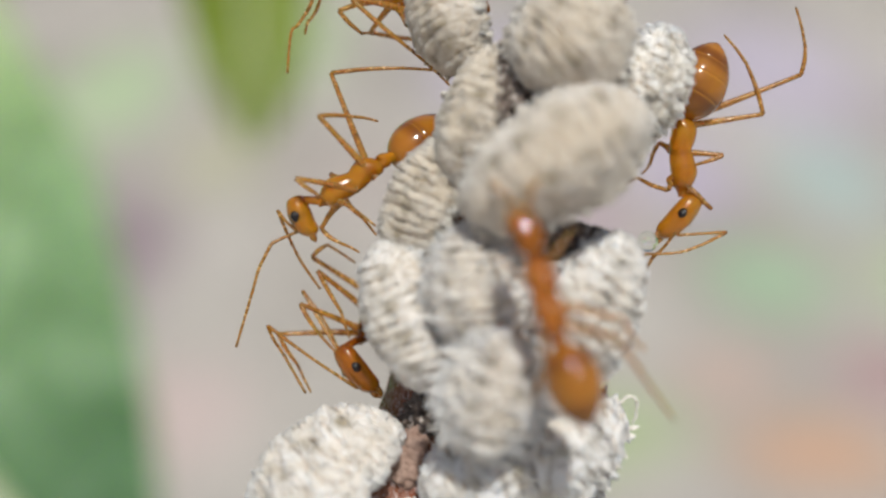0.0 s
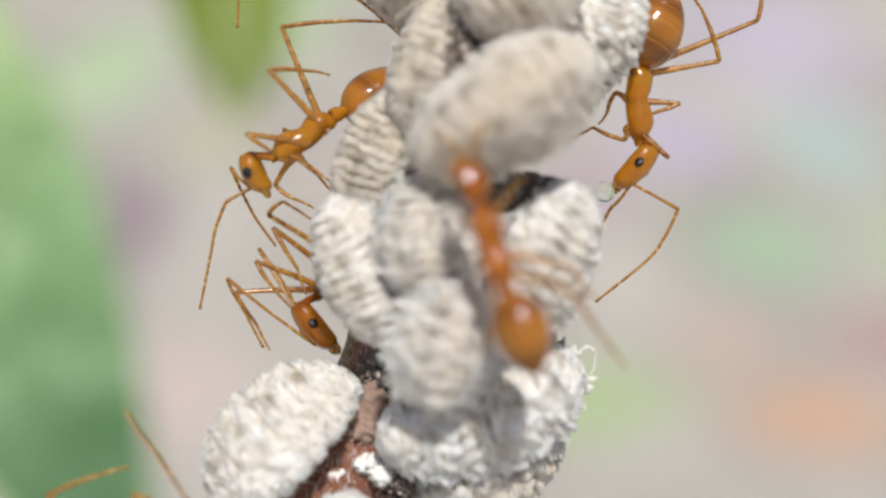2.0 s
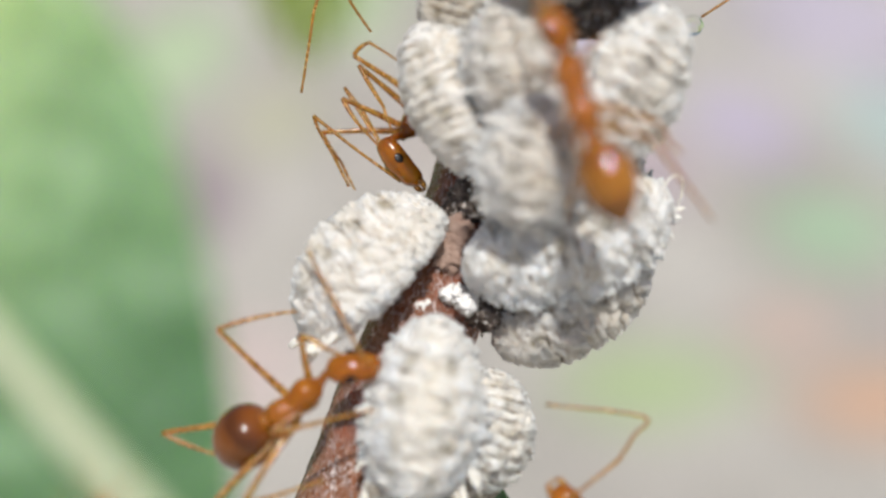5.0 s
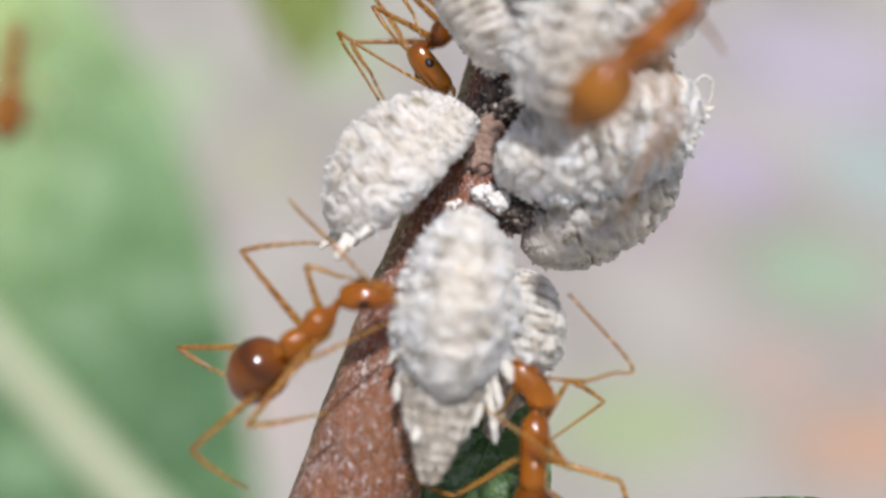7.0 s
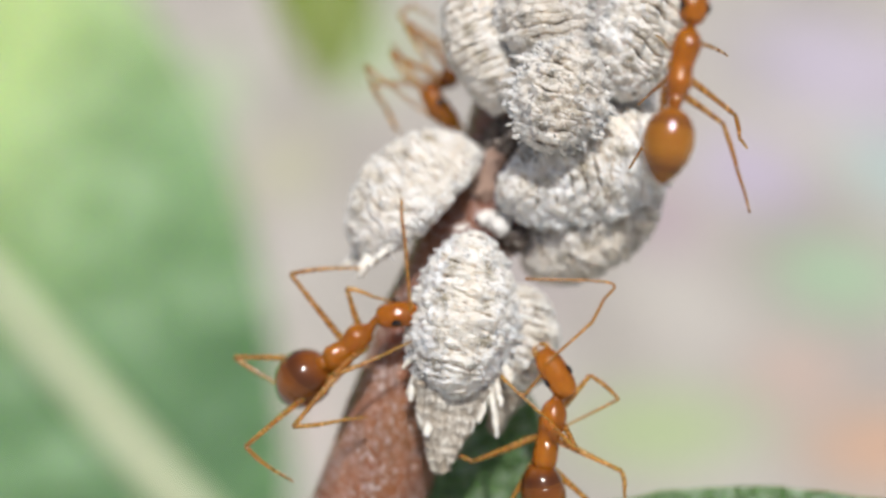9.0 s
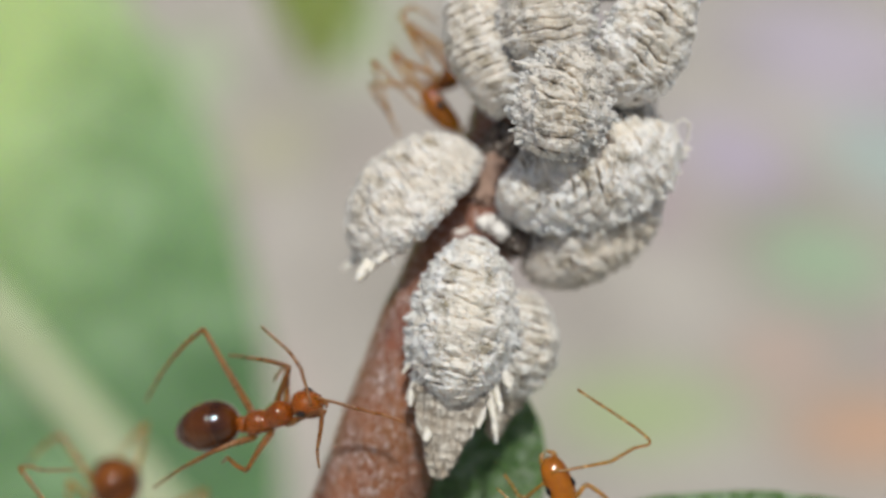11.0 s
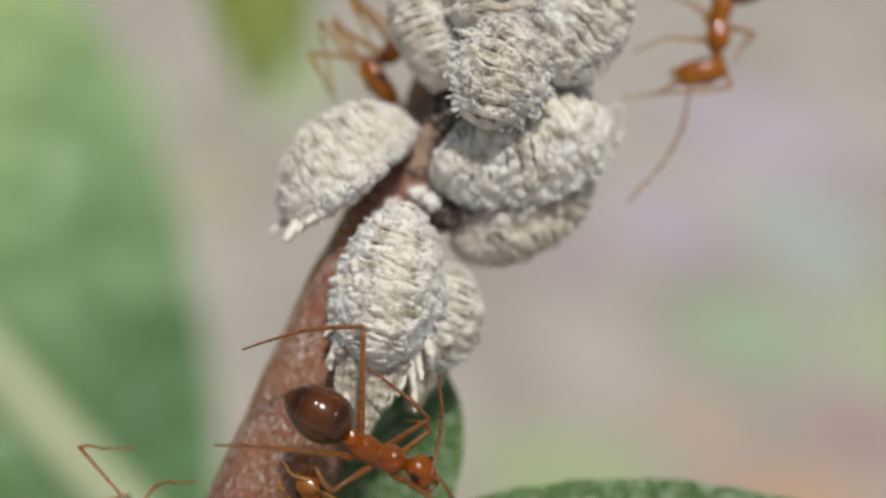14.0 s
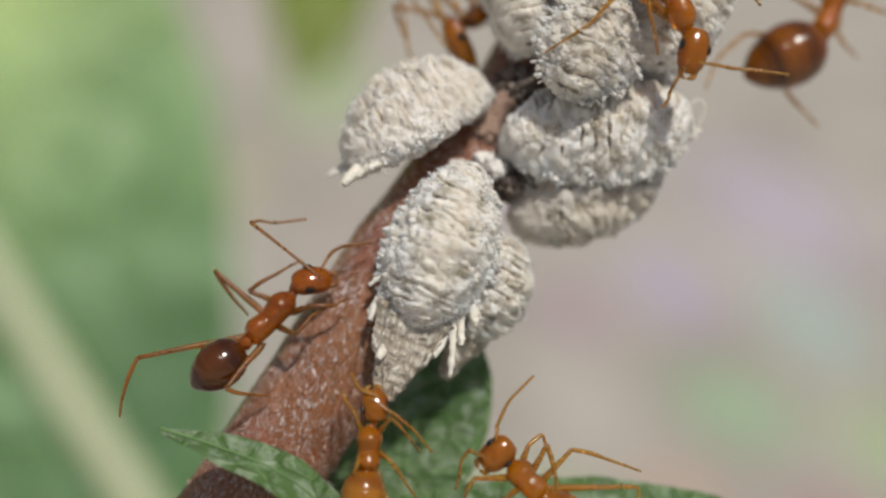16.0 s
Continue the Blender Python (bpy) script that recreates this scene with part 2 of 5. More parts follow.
def leaf_material(name, deep, light, bloom, size):
    m = Mat(name)
    tone = m.mix(m.ramp(m.noise(0.35 * size, 4), (0.3, 0.0), (0.7, 1.0)), deep, light)
    net = m.ramp(m.cells(1.5 * size, m.stretch(1, 1, 1), "DISTANCE_TO_EDGE"), (0.0, 1.0), (0.10, 0.0))
    tone = m.mix(m.math("MULTIPLY", net, 0.2), tone, tuple(min(1, c * 1.7) for c in light))
    tone = m.mix(m.math("MULTIPLY", m.ramp(m.noise(2.6 * size, 4, 0.7), (0.47, 0.0), (0.60, 1.0)), bloom), tone, (0.42, 0.50, 0.40))
    tone = m.mix(m.math("MULTIPLY", m.ramp(m.noise(1.7 * size, 4, 0.7, None, 0.6), (0.52, 0.0), (0.66, 1.0)), bloom), tone, tuple(c * 0.55 for c in deep))
    m.set(color=tone, rough=0.5, spec=0.45)
    m.glowing_flesh(0.2, 0.4, (0.5, 1.0, 0.2))
    m.bump(m.math("ADD", net, m.noise(5 * size, 3)), 0.08, 0.7)
    return m.m


LEAF_NEAR = leaf_material("near_leaf", (0.05, 0.105, 0.03), (0.095, 0.17, 0.055), 0.4, 1.0)
m = Mat("far_leaf")
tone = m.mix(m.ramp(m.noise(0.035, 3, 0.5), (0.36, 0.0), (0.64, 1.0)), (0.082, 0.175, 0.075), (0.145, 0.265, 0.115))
# three ovals paint backlight and haze into the leaf colour, brightest at top left
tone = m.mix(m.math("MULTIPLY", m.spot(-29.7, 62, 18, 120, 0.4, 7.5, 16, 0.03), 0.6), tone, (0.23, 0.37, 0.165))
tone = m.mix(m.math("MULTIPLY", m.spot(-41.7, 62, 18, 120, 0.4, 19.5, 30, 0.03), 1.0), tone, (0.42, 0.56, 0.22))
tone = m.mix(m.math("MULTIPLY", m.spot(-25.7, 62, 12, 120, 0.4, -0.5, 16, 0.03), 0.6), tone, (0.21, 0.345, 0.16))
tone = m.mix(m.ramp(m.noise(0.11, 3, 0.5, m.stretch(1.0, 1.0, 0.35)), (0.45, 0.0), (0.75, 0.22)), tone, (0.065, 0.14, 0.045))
m.set(color=tone, rough=0.5, spec=0.4)
m.glowing_flesh(0.25, 1.2, (0.6, 1.0, 0.2))
m.bump(m.noise(0.6, 4), 0.2)
LEAF_FAR = m.m
LEAF_OLIVE = leaf_material("olive_leaf", (0.115, 0.165, 0.008), (0.17, 0.235, 0.014), 0.0, 0.25)
m = Mat("leaf_rib")
m.set(color=m.mix(m.noise(0.6), (0.60, 0.62, 0.44), (0.46, 0.50, 0.30)), rough=0.55)
RIB = m.m
m = Mat("leaf_vein")
m.set(color=m.mix(m.noise(0.8), (0.14, 0.26, 0.08), (0.11, 0.21, 0.07)), rough=0.55)
VEIN = m.m
m = Mat("ground_litter")
soil = m.mix(m.ramp(m.noise(0.012, 3, 0.5, m.stretch(1, 0.5, 1)), (0.35, 0.0), (0.65, 1.0)), (0.41, 0.375, 0.33), (0.60, 0.56, 0.50))
for px, py, rx, ry, much, tint in (
        (-200, 600, 60, 120, 0.9, (0.30, 0.22, 0.26)), (-260, 880, 70, 150, 0.85, (0.50, 0.66, 0.37)), (-130, 435, 55, 60, 0.9, (0.67, 0.54, 0.50)), (-110, 1000, 60, 170, 0.8, (0.44, 0.59, 0.30)),
        (-150, 740, 45, 90, 0.7, (0.54, 0.53, 0.34)), (-40, 700, 70, 110, 0.7, (0.52, 0.45, 0.41)), (30, 560, 45, 70, 0.7, (0.48, 0.41, 0.40)), (80, 900, 90, 160, 0.8, (0.56, 0.49, 0.63)),
        (120, 640, 45, 80, 0.85, (0.49, 0.38, 0.42)), (85, 415, 65, 45, 0.9, (0.45, 0.56, 0.28)), (215, 550, 55, 60, 0.9, (0.41, 0.58, 0.37)), (196, 700, 50, 90, 0.85, (0.58, 0.50, 0.65)),
        (195, 390, 60, 40, 0.95, (0.67, 0.42, 0.28)), (165, 455, 40, 35, 0.8, (0.62, 0.45, 0.37)), (255, 450, 45, 45, 0.85, (0.49, 0.31, 0.31)), (300, 690, 55, 100, 0.8, (0.45, 0.59, 0.55)),
        (320, 900, 110, 190, 0.7, (0.61, 0.54, 0.69)), (320, 540, 60, 70, 0.8, (0.44, 0.58, 0.31))):
    soil = m.mix(m.math("MULTIPLY", m.spot(px, py, rx, ry), much), soil, tint)
soil = m.mix(m.ramp(m.noise(0.3, 4), (0.4, 0.0), (0.7, 0.3)), soil, (0.34, 0.30, 0.26))
m.set(color=m.mix(0.05, soil, (0.0, 0.0, 0.0)), rough=0.9)
m.bump(m.noise(0.25, 4), 4.0)
GROUND = m.m


# ---- helpers of this scene ----
def rand(a, b):
    return random.uniform(a, b)


def mesh_of(name, verts, faces, material, smooth=True):
    """A mesh from vertices in millimetres."""
    me = bpy.data.meshes.new(name)
    me.from_pydata([(x * MM, y * MM, z * MM) for x, y, z in verts], [], faces)
    me.materials.append(material)
    if smooth:
        me.polygons.foreach_set("use_smooth", [True] * len(me.polygons))
    me.update()
    return me


def part(name, geo, material, parent, label="", at=None, smooth=True):
    ob = new(name, mesh_of(name, *geo, material, smooth))
    ob.parent = parent
    if at is not None:
        ob.matrix_basis = at
    return tagged(ob, label) if label else ob


def join(*geos):
    verts, faces = [], []
    for v, f in geos:
        n = len(verts)
        verts += list(v)
        faces += [tuple(i + n for i in q) for q in f]
    return verts, faces


def spline(points, steps):
    """A smooth line through points (Catmull-Rom)."""
    p = [Vector(q) for q in points]
    p = [p[0] * 2 - p[1]] + p + [p[-1] * 2 - p[-2]]
    out = []
    for i in range(1, len(p) - 2):
        a, b, c, d = p[i - 1:i + 3]
        for k in range(steps):
            t = k / steps
            out.append(0.5 * ((2 * b) + (c - a) * t + (2 * a - 5 * b + 4 * c - d) * t * t + (3 * b - a - 3 * c + d) * t ** 3))
    return out + [p[-2]]


def tube(line, radii, sides=10, flat=1.0):
    """A closed tube along a line of Vectors, its radius running through radii."""
    n = len(line)
    ways = [(line[min(i + 1, n - 1)] - line[max(i - 1, 0)]).normalized() for i in range(n)]
    side = ways[0].orthogonal().normalized()
    verts, faces = [], []
    for i, (p, w) in enumerate(zip(line, ways)):
        side = (side - w * side.dot(w)).normalized()
        up = w.cross(side)
        f = i / (n - 1) * (len(radii) - 1)
        k = min(int(f), len(radii) - 2)
        r = radii[k] + (radii[k + 1] - radii[k]) * (f - k)
        for j in range(sides):
            a = 2 * math.pi * j / sides
            verts.append(p + side * (math.cos(a) * r) + up * (math.sin(a) * r * flat))
    for i in range(n - 1):
        for j in range(sides):
            faces.append((i * sides + j, i * sides + (j + 1) % sides, (i + 1) * sides + (j + 1) % sides, (i + 1) * sides + j))
    verts += [line[0], line[-1]]
    c0, c1 = len(verts) - 2, len(verts) - 1
    for j in range(sides):
        faces.append((c0, (j + 1) % sides, j))
        faces.append((c1, (n - 1) * sides + j, (n - 1) * sides + (j + 1) % sides))
    return verts, faces


def turned(profile, sides=28, shape=None):
    """A body along x from (x, half width, half height up, half height down, lift); shape(v, u, a) may push each vertex."""
    verts, faces = [], []
    n = len(profile)
    for i, (x, w, up, down, lift) in enumerate(profile):
        for j in range(sides):
            a = 2 * math.pi * j / sides
            c, s = math.cos(a), math.sin(a)
            v = Vector((x, w * c, lift + (up if s > 0 else down) * s))
            verts.append(shape(v, i / (n - 1), a) if shape else v)
    for i in range(n - 1):
        for j in range(sides):
            faces.append((i * sides + j, i * sides + (j + 1) % sides, (i + 1) * sides + (j + 1) % sides, (i + 1) * sides + j))
    faces.append(tuple(range(sides)))
    faces.append(tuple((n - 1) * sides + j for j in reversed(range(sides))))
    return verts, faces


def smooth_profile(keys, steps=5):
    """Rounds a coarse profile of (x, w, up, down, lift)."""
    out = []
    k = [keys[0]] + list(keys) + [keys[-1]]
    for i in range(1, len(k) - 2):
        a, b, c, d = [np.array(q, float) for q in k[i - 1:i + 3]]
        for s in range(steps):
            t = s / steps
            q = 0.5 * (2 * b + (c - a) * t + (2 * a - 5 * b + 4 * c - d) * t * t + (3 * b - a - 3 * c + d) * t ** 3)
            out.append((q[0], max(q[1], 0.004), max(q[2], 0.004), max(q[3], 0.004), q[4]))
    return out + [tuple(keys[-1])]


def frame_of(origin, ahead, up):
    """The pose (mm turned to metres) of a thing whose x looks ahead and whose z looks up."""
    x = Vector(ahead).normalized()
    z = Vector(up)
    z = (z - x * z.dot(x)).normalized()
    y = z.cross(x)
    m = Matrix((x, y, z)).transposed().to_4x4()
    m.translation = Vector(origin) * MM
    return m


def crumbs(spots, low, high):
    """Small broken flakes at (place, normal) pairs."""
    verts, faces = [], []
    for p, nrm in spots:
        r = rand(low, high)
        q = Euler((rand(0, 6), rand(0, 6), rand(0, 6))).to_matrix()
        base = len(verts)
        for c in ((1, 0, 0), (-1, 0, 0), (0, 1, 0), (0, -1, 0), (0, 0, 1), (0, 0, -1)):
            v = Vector(c) * r * rand(0.4, 1.3)
            v.z *= 0.65
            verts.append(Vector(p) + q @ v + Vector(nrm) * r * 0.3)
        for a in (0, 1):
            for b in (2, 3):
                for c in (4, 5):
                    f = (base + a, base + b, base + c)
                    faces.append(f if (a + b + c) % 2 == 0 else f[::-1])
    return verts, faces


# ---- ground ----
def ground():
    bm = bmesh.new()
    bmesh.ops.create_grid(bm, x_segments=60, y_segments=60, size=60.0)
    for v in bm.verts:
        d = v.co.length
        v.co.z = 0.02 * noise.noise(v.co * 0.4) * min(1, d / 4)
    me = bpy.data.meshes.new("ground")
    bm.to_mesh(me)
    bm.free()
    me.materials.append(GROUND)
    ob = new("ground", me)
    ob.location = (0, 0, -0.35)
    tagged(ob, "pale dry ground with blurred litter and green patches", "ground", kind="structure")


ground()

# ---- stalk ----
STEM = ((-6.2, -0.6, -15.0), (-4.35, -0.4, -11.2), (-2.75, -0.1, -7.4), (-1.9, 0.05, -5.2), (-0.95, 0.3, -3.0), (0.1, 0.65, -0.9), (1.5, 0.8, 3.2), (2.9, 0.9, 6.5), (4.6, 1.0, 10.5), (6.5, 1.1, 15.0))


def stalk():
    line = spline(STEM, 14)
    verts, faces = tube(line, (1.25, 1.2, 1.16, 1.13, 1.06, 1.0, 0.95, 0.9, 0.85, 0.8), 56)
    out = []
    for v in verts:
        k = 0.05 * noise.noise(v * 0.9) + 0.035 * noise.noise(Vector((v.x * 5, v.y * 5, v.z * 1.5)))
        near = min(line, key=lambda q: (q - v).length_squared)
        out.append(v + (v - near).normalized() * k)
    root = new("stalk")
    root.matrix_basis = TILT
    tagged(root, "reddish brown woody plant stalk with pale flecks", "plant stalk")
    part("bark", (out, faces), BARK, root)
    spots = []
    for _ in range(6000):
        k = random.randrange(10, 84)
        p, w = line[k], (line[k + 1] - line[k]).normalized()
        a = rand(0, 2 * math.pi)
        side = w.orthogonal().normalized()
        nrm = side * math.cos(a) + w.cross(side) * math.sin(a)
        f = k / (len(line) - 1)
        spots.append((p + nrm * (1.215 - 0.44 * f) + w * rand(0, 0.2), nrm))
    flecks = part("bark_scurf", crumbs(spots, 0.012, 0.058), FLECK, root)
    tagged(flecks, kind="stuff")
    # torn paler bark between the insects
    part("pale_bark_patch", turned(smooth_profile([(-0.6, 0.02, 0.02, 0.02, 0), (-0.46, 0.26, 0.2, 0.1, 0), (0, 0.28, 0.17, 0.1, 0), (0.4, 0.24, 0.14, 0.1, 0), (0.6, 0.02, 0.02, 0.02, 0)], 12), 40, lambda v, u, a: v + v.normalized() * (0.16 * abs(noise.noise(v * 4)) + 0.1 * abs(noise.noise(v * 10)) - 0.06)),
         PALE, root, "pale worn patch", frame_of((-0.1, -0.42, -1.0), (0.35, 0, 1), (-0.1, -1, 0.1)))


stalk()


def crust(place, size, seed, stuff=None, label="dark sooty crust with pale crumbs on the stalk, partly crevice shade", name="sooty_crust_and_shade"):
    """A lump of black sooty crust and crumbs wedged between the insects, also used as crevice shade."""
    random.seed(seed)
    bm = bmesh.new()
    bmesh.ops.create_icosphere(bm, subdivisions=5, radius=1)
    off = Vector((seed * 3.1, 0, 0))
    verts = []
    for v in bm.verts:
        d = v.co.normalized()
        k = 1 + 0.35 * noise.noise(d * 2 + off) + 0.25 * noise.noise(d * 6 + off) + 0.14 * noise.noise(d * 15 + off)
        verts.append(Vector((d.x * size[0], d.y * size[1], d.z * size[2])) * k)
    faces = [tuple(v.index for v in f.verts) for f in bm.faces]
    bm.free()
    root = new(name)
    root.matrix_basis = TILT @ pose(*[c * MM for c in place])
    tagged(root, label, "crust" if stuff is None else "wax")
    part("lump", (verts, faces), stuff or CRUST, root)
    pick = [(v, v.normalized()) for v in random.sample(verts, 160)]
    tagged(part("soot_layer", crumbs(pick, *((0.05, 0.12) if stuff else (0.03, 0.07))), stuff or CRUST, root), kind="stuff")
    tagged(part("wax_dust", crumbs(random.sample(pick, 80), 0.02, 0.06), CRUMB, root), kind="stuff")


# the last two dark lumps stand in for shade in crevices between the bugs
for place, size, seed in (((0.25, -0.1, -0.25), (0.55, 0.45, 0.45), 1), ((0.68, -0.25, -2.2), (0.6, 0.5, 0.48), 2), ((-0.25, 0.0, -1.75), (0.35, 0.35, 0.25), 3), ((1.85, -1.0, 5.5), (0.5, 0.5, 0.95), 4), ((2.6, -0.9, 3.0), (0.9, 0.6, 0.35), 5)):
    crust(place, size, seed)
for place, size, seed in (((-0.15, -0.55, -1.95), (0.2, 0.16, 0.11), 7), ((0.1, -0.75, -2.1), (0.13, 0.1, 0.12), 9), ((-0.7, -0.45, -2.15), (0.14, 0.12, 0.1), 8)):
    crust(place, size, seed, CRUMB, "loose clump of white wax flakes", "wax_clump")


# ---- mealybugs ----
def mealybug(head, tail, out, width, height, seed, label, wax, threads=(), tail_length=0.0, ridges=11, grain=1.0, relief=1.0, point=0.3, rim_size=1.0, curls=()):
    """A waxy scale-like insect: a domed, segmented oval between head and tail whose back looks out; threads: (place along 0..1, side, length);
    curls: lines of loose wax ribbon (mm, in the plant's frame)."""
    random.seed(seed)
    head, tail = Vector(head), Vector(tail)
    length = (head - tail).length
    base = frame_of((head + tail) / 2, head - tail, out)
    root = new("mealybug")
    root.matrix_basis = TILT @ base
    tagged(root, label, "mealybug", "mealybugs on the stalk")
    shift = Vector((seed * 7.3, seed * 1.7, 0))
    nu, nv = 210, 128
    verts, faces, crease_tone = [], [], []

    def surface(u, a):
        x = (0.5 - u) * length
        e = max(0.0, 1 - abs(2 * u - 1.0) ** 2.3) ** 0.56
        taper = 1 - 0.12 * (u - 0.55) if u > 0.55 else 1 - point * (0.55 - u)
        w, h = width / 2 * e * taper, height * e ** 0.85 * (1 - 0.2 * abs(u - 0.5))
        c, s = math.cos(a), math.sin(a)
        back = max(0.0, s)
        v = Vector((x, w * math.copysign(abs(c) ** 0.85, c), h * s ** 1.15 if s > 0 else 0.18 * height * s))
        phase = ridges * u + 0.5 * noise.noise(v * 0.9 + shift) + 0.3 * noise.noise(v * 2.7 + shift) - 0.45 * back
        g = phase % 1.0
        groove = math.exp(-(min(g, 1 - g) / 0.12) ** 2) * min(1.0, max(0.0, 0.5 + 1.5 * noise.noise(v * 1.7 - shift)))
        pillow = 1 - abs(2 * g - 1) ** 3
        rim = math.exp(-(s / 0.22) ** 2) * e
        big = noise.noise(v * 1.2 + shift)
        bend = v + Vector((noise.noise(v * 5 + shift), noise.noise(v * 5 - shift), 0)) * 0.06
        puff, small, tiny = abs(noise.noise(bend * 3.3 + shift)), abs(noise.noise(bend * 7.5 + shift)), abs(noise.noise(bend * 17 + shift))
        d = Vector((0.15 * (0.5 - u), c, s)).normalized()
        lobes = rim_size * rim * (0.06 * pillow + 0.14 * small + 0.08 * tiny)
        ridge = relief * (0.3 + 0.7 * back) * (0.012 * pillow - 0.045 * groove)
        patch = min(1.0, max(0.0, 0.45 + 1.6 * noise.noise(v * 1.3 + shift * 2)))
        out_by = 0.09 * big + grain * (0.2 * puff + (0.07 + 0.08 * patch) * small + 0.05 * tiny - 0.08) + ridge + lobes
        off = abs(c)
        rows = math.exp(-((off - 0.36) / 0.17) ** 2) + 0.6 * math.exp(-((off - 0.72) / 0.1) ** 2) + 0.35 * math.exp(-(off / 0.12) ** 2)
        # dash darkens the grooves in rows; the second value tans creases between puffs
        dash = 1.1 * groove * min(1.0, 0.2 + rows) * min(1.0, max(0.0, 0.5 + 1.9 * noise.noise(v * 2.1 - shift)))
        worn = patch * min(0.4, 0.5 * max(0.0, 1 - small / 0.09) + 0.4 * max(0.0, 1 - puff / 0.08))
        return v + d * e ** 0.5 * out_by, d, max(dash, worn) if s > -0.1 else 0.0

    def dull_spots(u, a):
        """Paired greyish blotches in two rows down the back."""
        off = abs(math.cos(a)) if math.sin(a) > 0 else 2.0
        return min(1.0, 1.4 * sum(math.exp(-((u - at) / 0.05) ** 2 - ((off - 0.4) / 0.16) ** 2) for at in (0.22, 0.42, 0.62, 0.8)))

    skin, dull = [], []
    for i in range(nu + 1):
        for j in range(nv):
            dull.append(dull_spots(i / nu, 2 * math.pi * j / nv))
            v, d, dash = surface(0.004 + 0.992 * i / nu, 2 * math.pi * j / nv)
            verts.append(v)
            crease_tone.append(dash)
            if math.sin(2 * math.pi * j / nv) > -0.1 and dash < 0.3:
                skin.append((v, d))
    for i in range(nu):
        for j in range(nv):
            faces.append((i * nv + j, i * nv + (j + 1) % nv, (i + 1) * nv + (j + 1) % nv, (i + 1) * nv + j))
    faces.append(tuple(range(nv)))
    faces.append(tuple(nu * nv + j for j in reversed(range(nv))))
    body = part("body", (verts, faces), wax, root)
    body.data.attributes.new("crease_tone", "FLOAT", "POINT").data.foreach_set("value", crease_tone)
    body.data.attributes.new("dull", "FLOAT", "POINT").data.foreach_set("value", dull)
    tagged(part("wax_bloom", crumbs(random.sample(skin, int(1900 * grain)), 0.01, 0.042), wax, root), kind="stuff")
    # a short blunt waxy fringe round the rim, in tufts
    fringe = []
    for i in range(170):
        u = rand(0.03, 0.98)
        s = random.choice((0, 1))
        v, d, _ = surface(u, rand(-0.25, 0.25) if s == 0 else math.pi + rand(-0.25, 0.25))
        tuft = 0.5 + noise.noise(v * 2.6 + shift)
        long = max(0.03, rand(0.03, 0.09) * (0.6 + u + (0.9 if u > 0.8 else 0)) * (0.3 + tuft))
        way = Vector((-(u - 0.35) * 1.1 + rand(-0.6, 0.6), 1 if s == 0 else -1, rand(-0.7, 0.5))).normalized()
        line = [v - way * 0.03, v + way * long * 0.5, v + way * long + Vector((rand(-0.03, 0.03), 0, rand(-0.04, 0.02)))]
        r = rand(0.022, 0.06)
        fringe.append(tube(line, (r, r, r * 0.7), 6))
    tagged(part("wax_fringe", join(*fringe), wax, root), kind="stuff")

    def thread(line, radii, flat=1.0):
        tv, tf = tube(line, radii, 10, flat)
        tv = [q + Vector((noise.noise(q * 11 + shift), noise.noise(q * 11 - shift), noise.noise(q * 9))) * 0.035 for q in tv]
        part("wax_thread", (tv, tf), THREAD, root)

    for u, s, long, droop in threads:
        long, thick = long * rand(0.55, 1.3), rand(0.7, 1.35)
        u = min(0.985, u + rand(-0.025, 0.02))
        v, d, _ = surface(u, 0.05 if s > 0 else math.pi - 0.05)
        way = Vector((-0.55 - 1.6 * (u - 0.6), 0.75 * s * (1.1 - 0.6 * max(0.0, (u - 0.8) * 5)), 0)).normalized()
        way = (way + Vector((rand(-0.5, 0.1), rand(-0.35, 0.35), rand(-0.2, 0.25)))).normalized()
        bend = Vector((-0.5 + rand(-0.4, 0.2), -0.1 * s + rand(-0.5, 0.5), droop + rand(-0.2, 0.2))) * long
        line = spline([v - way * 0.15, v + way * long * 0.4, v + way * long * 0.8 + bend * 0.25, v + way * long + bend * 0.6], 6)
        thread(line, [r * thick * (0.32 if long < 0.36 else 0.6) for r in (0.27, 0.18, 0.15, 0.135, 0.10)])
    inv = base.inverted()
    for line in curls:
        thread(spline([(inv @ (Vector(p) * MM)) / MM for p in line], 8), (0.04, 0.035, 0.045, 0.035, 0.02), 0.4)
    if tail_length:
        x0 = -length / 2 + 0.35
        prof = [(x0, 0.38 * width, 0.4, 0.2, 0.05), (x0 - 0.3 * tail_length, 0.31 * width, 0.3, 0.18, 0), (x0 - 0.65 * tail_length, 0.2 * width, 0.2, 0.13, -0.06), (x0 - 0.95 * tail_length, 0.1 * width, 0.1, 0.08, -0.1), (x0 - tail_length - 0.05, 0.01, 0.02, 0.02, -0.12)]
        part("tail_plume", turned(smooth_profile(prof, 12), 32, lambda v, u, a: v * 1.0 + Vector((0, math.cos(a), math.sin(a))) * (0.11 * noise.noise(Vector((v.x * 2.5, v.y * 6, v.z * 6)) + shift) + 0.06 * noise.noise(v * 9 + shift) + 0.04 * math.sin(a * 6 + 3 * noise.noise(v * 1.5)))), PLUME, root, "long waxy tail plume")
    random.seed(seed + 99)


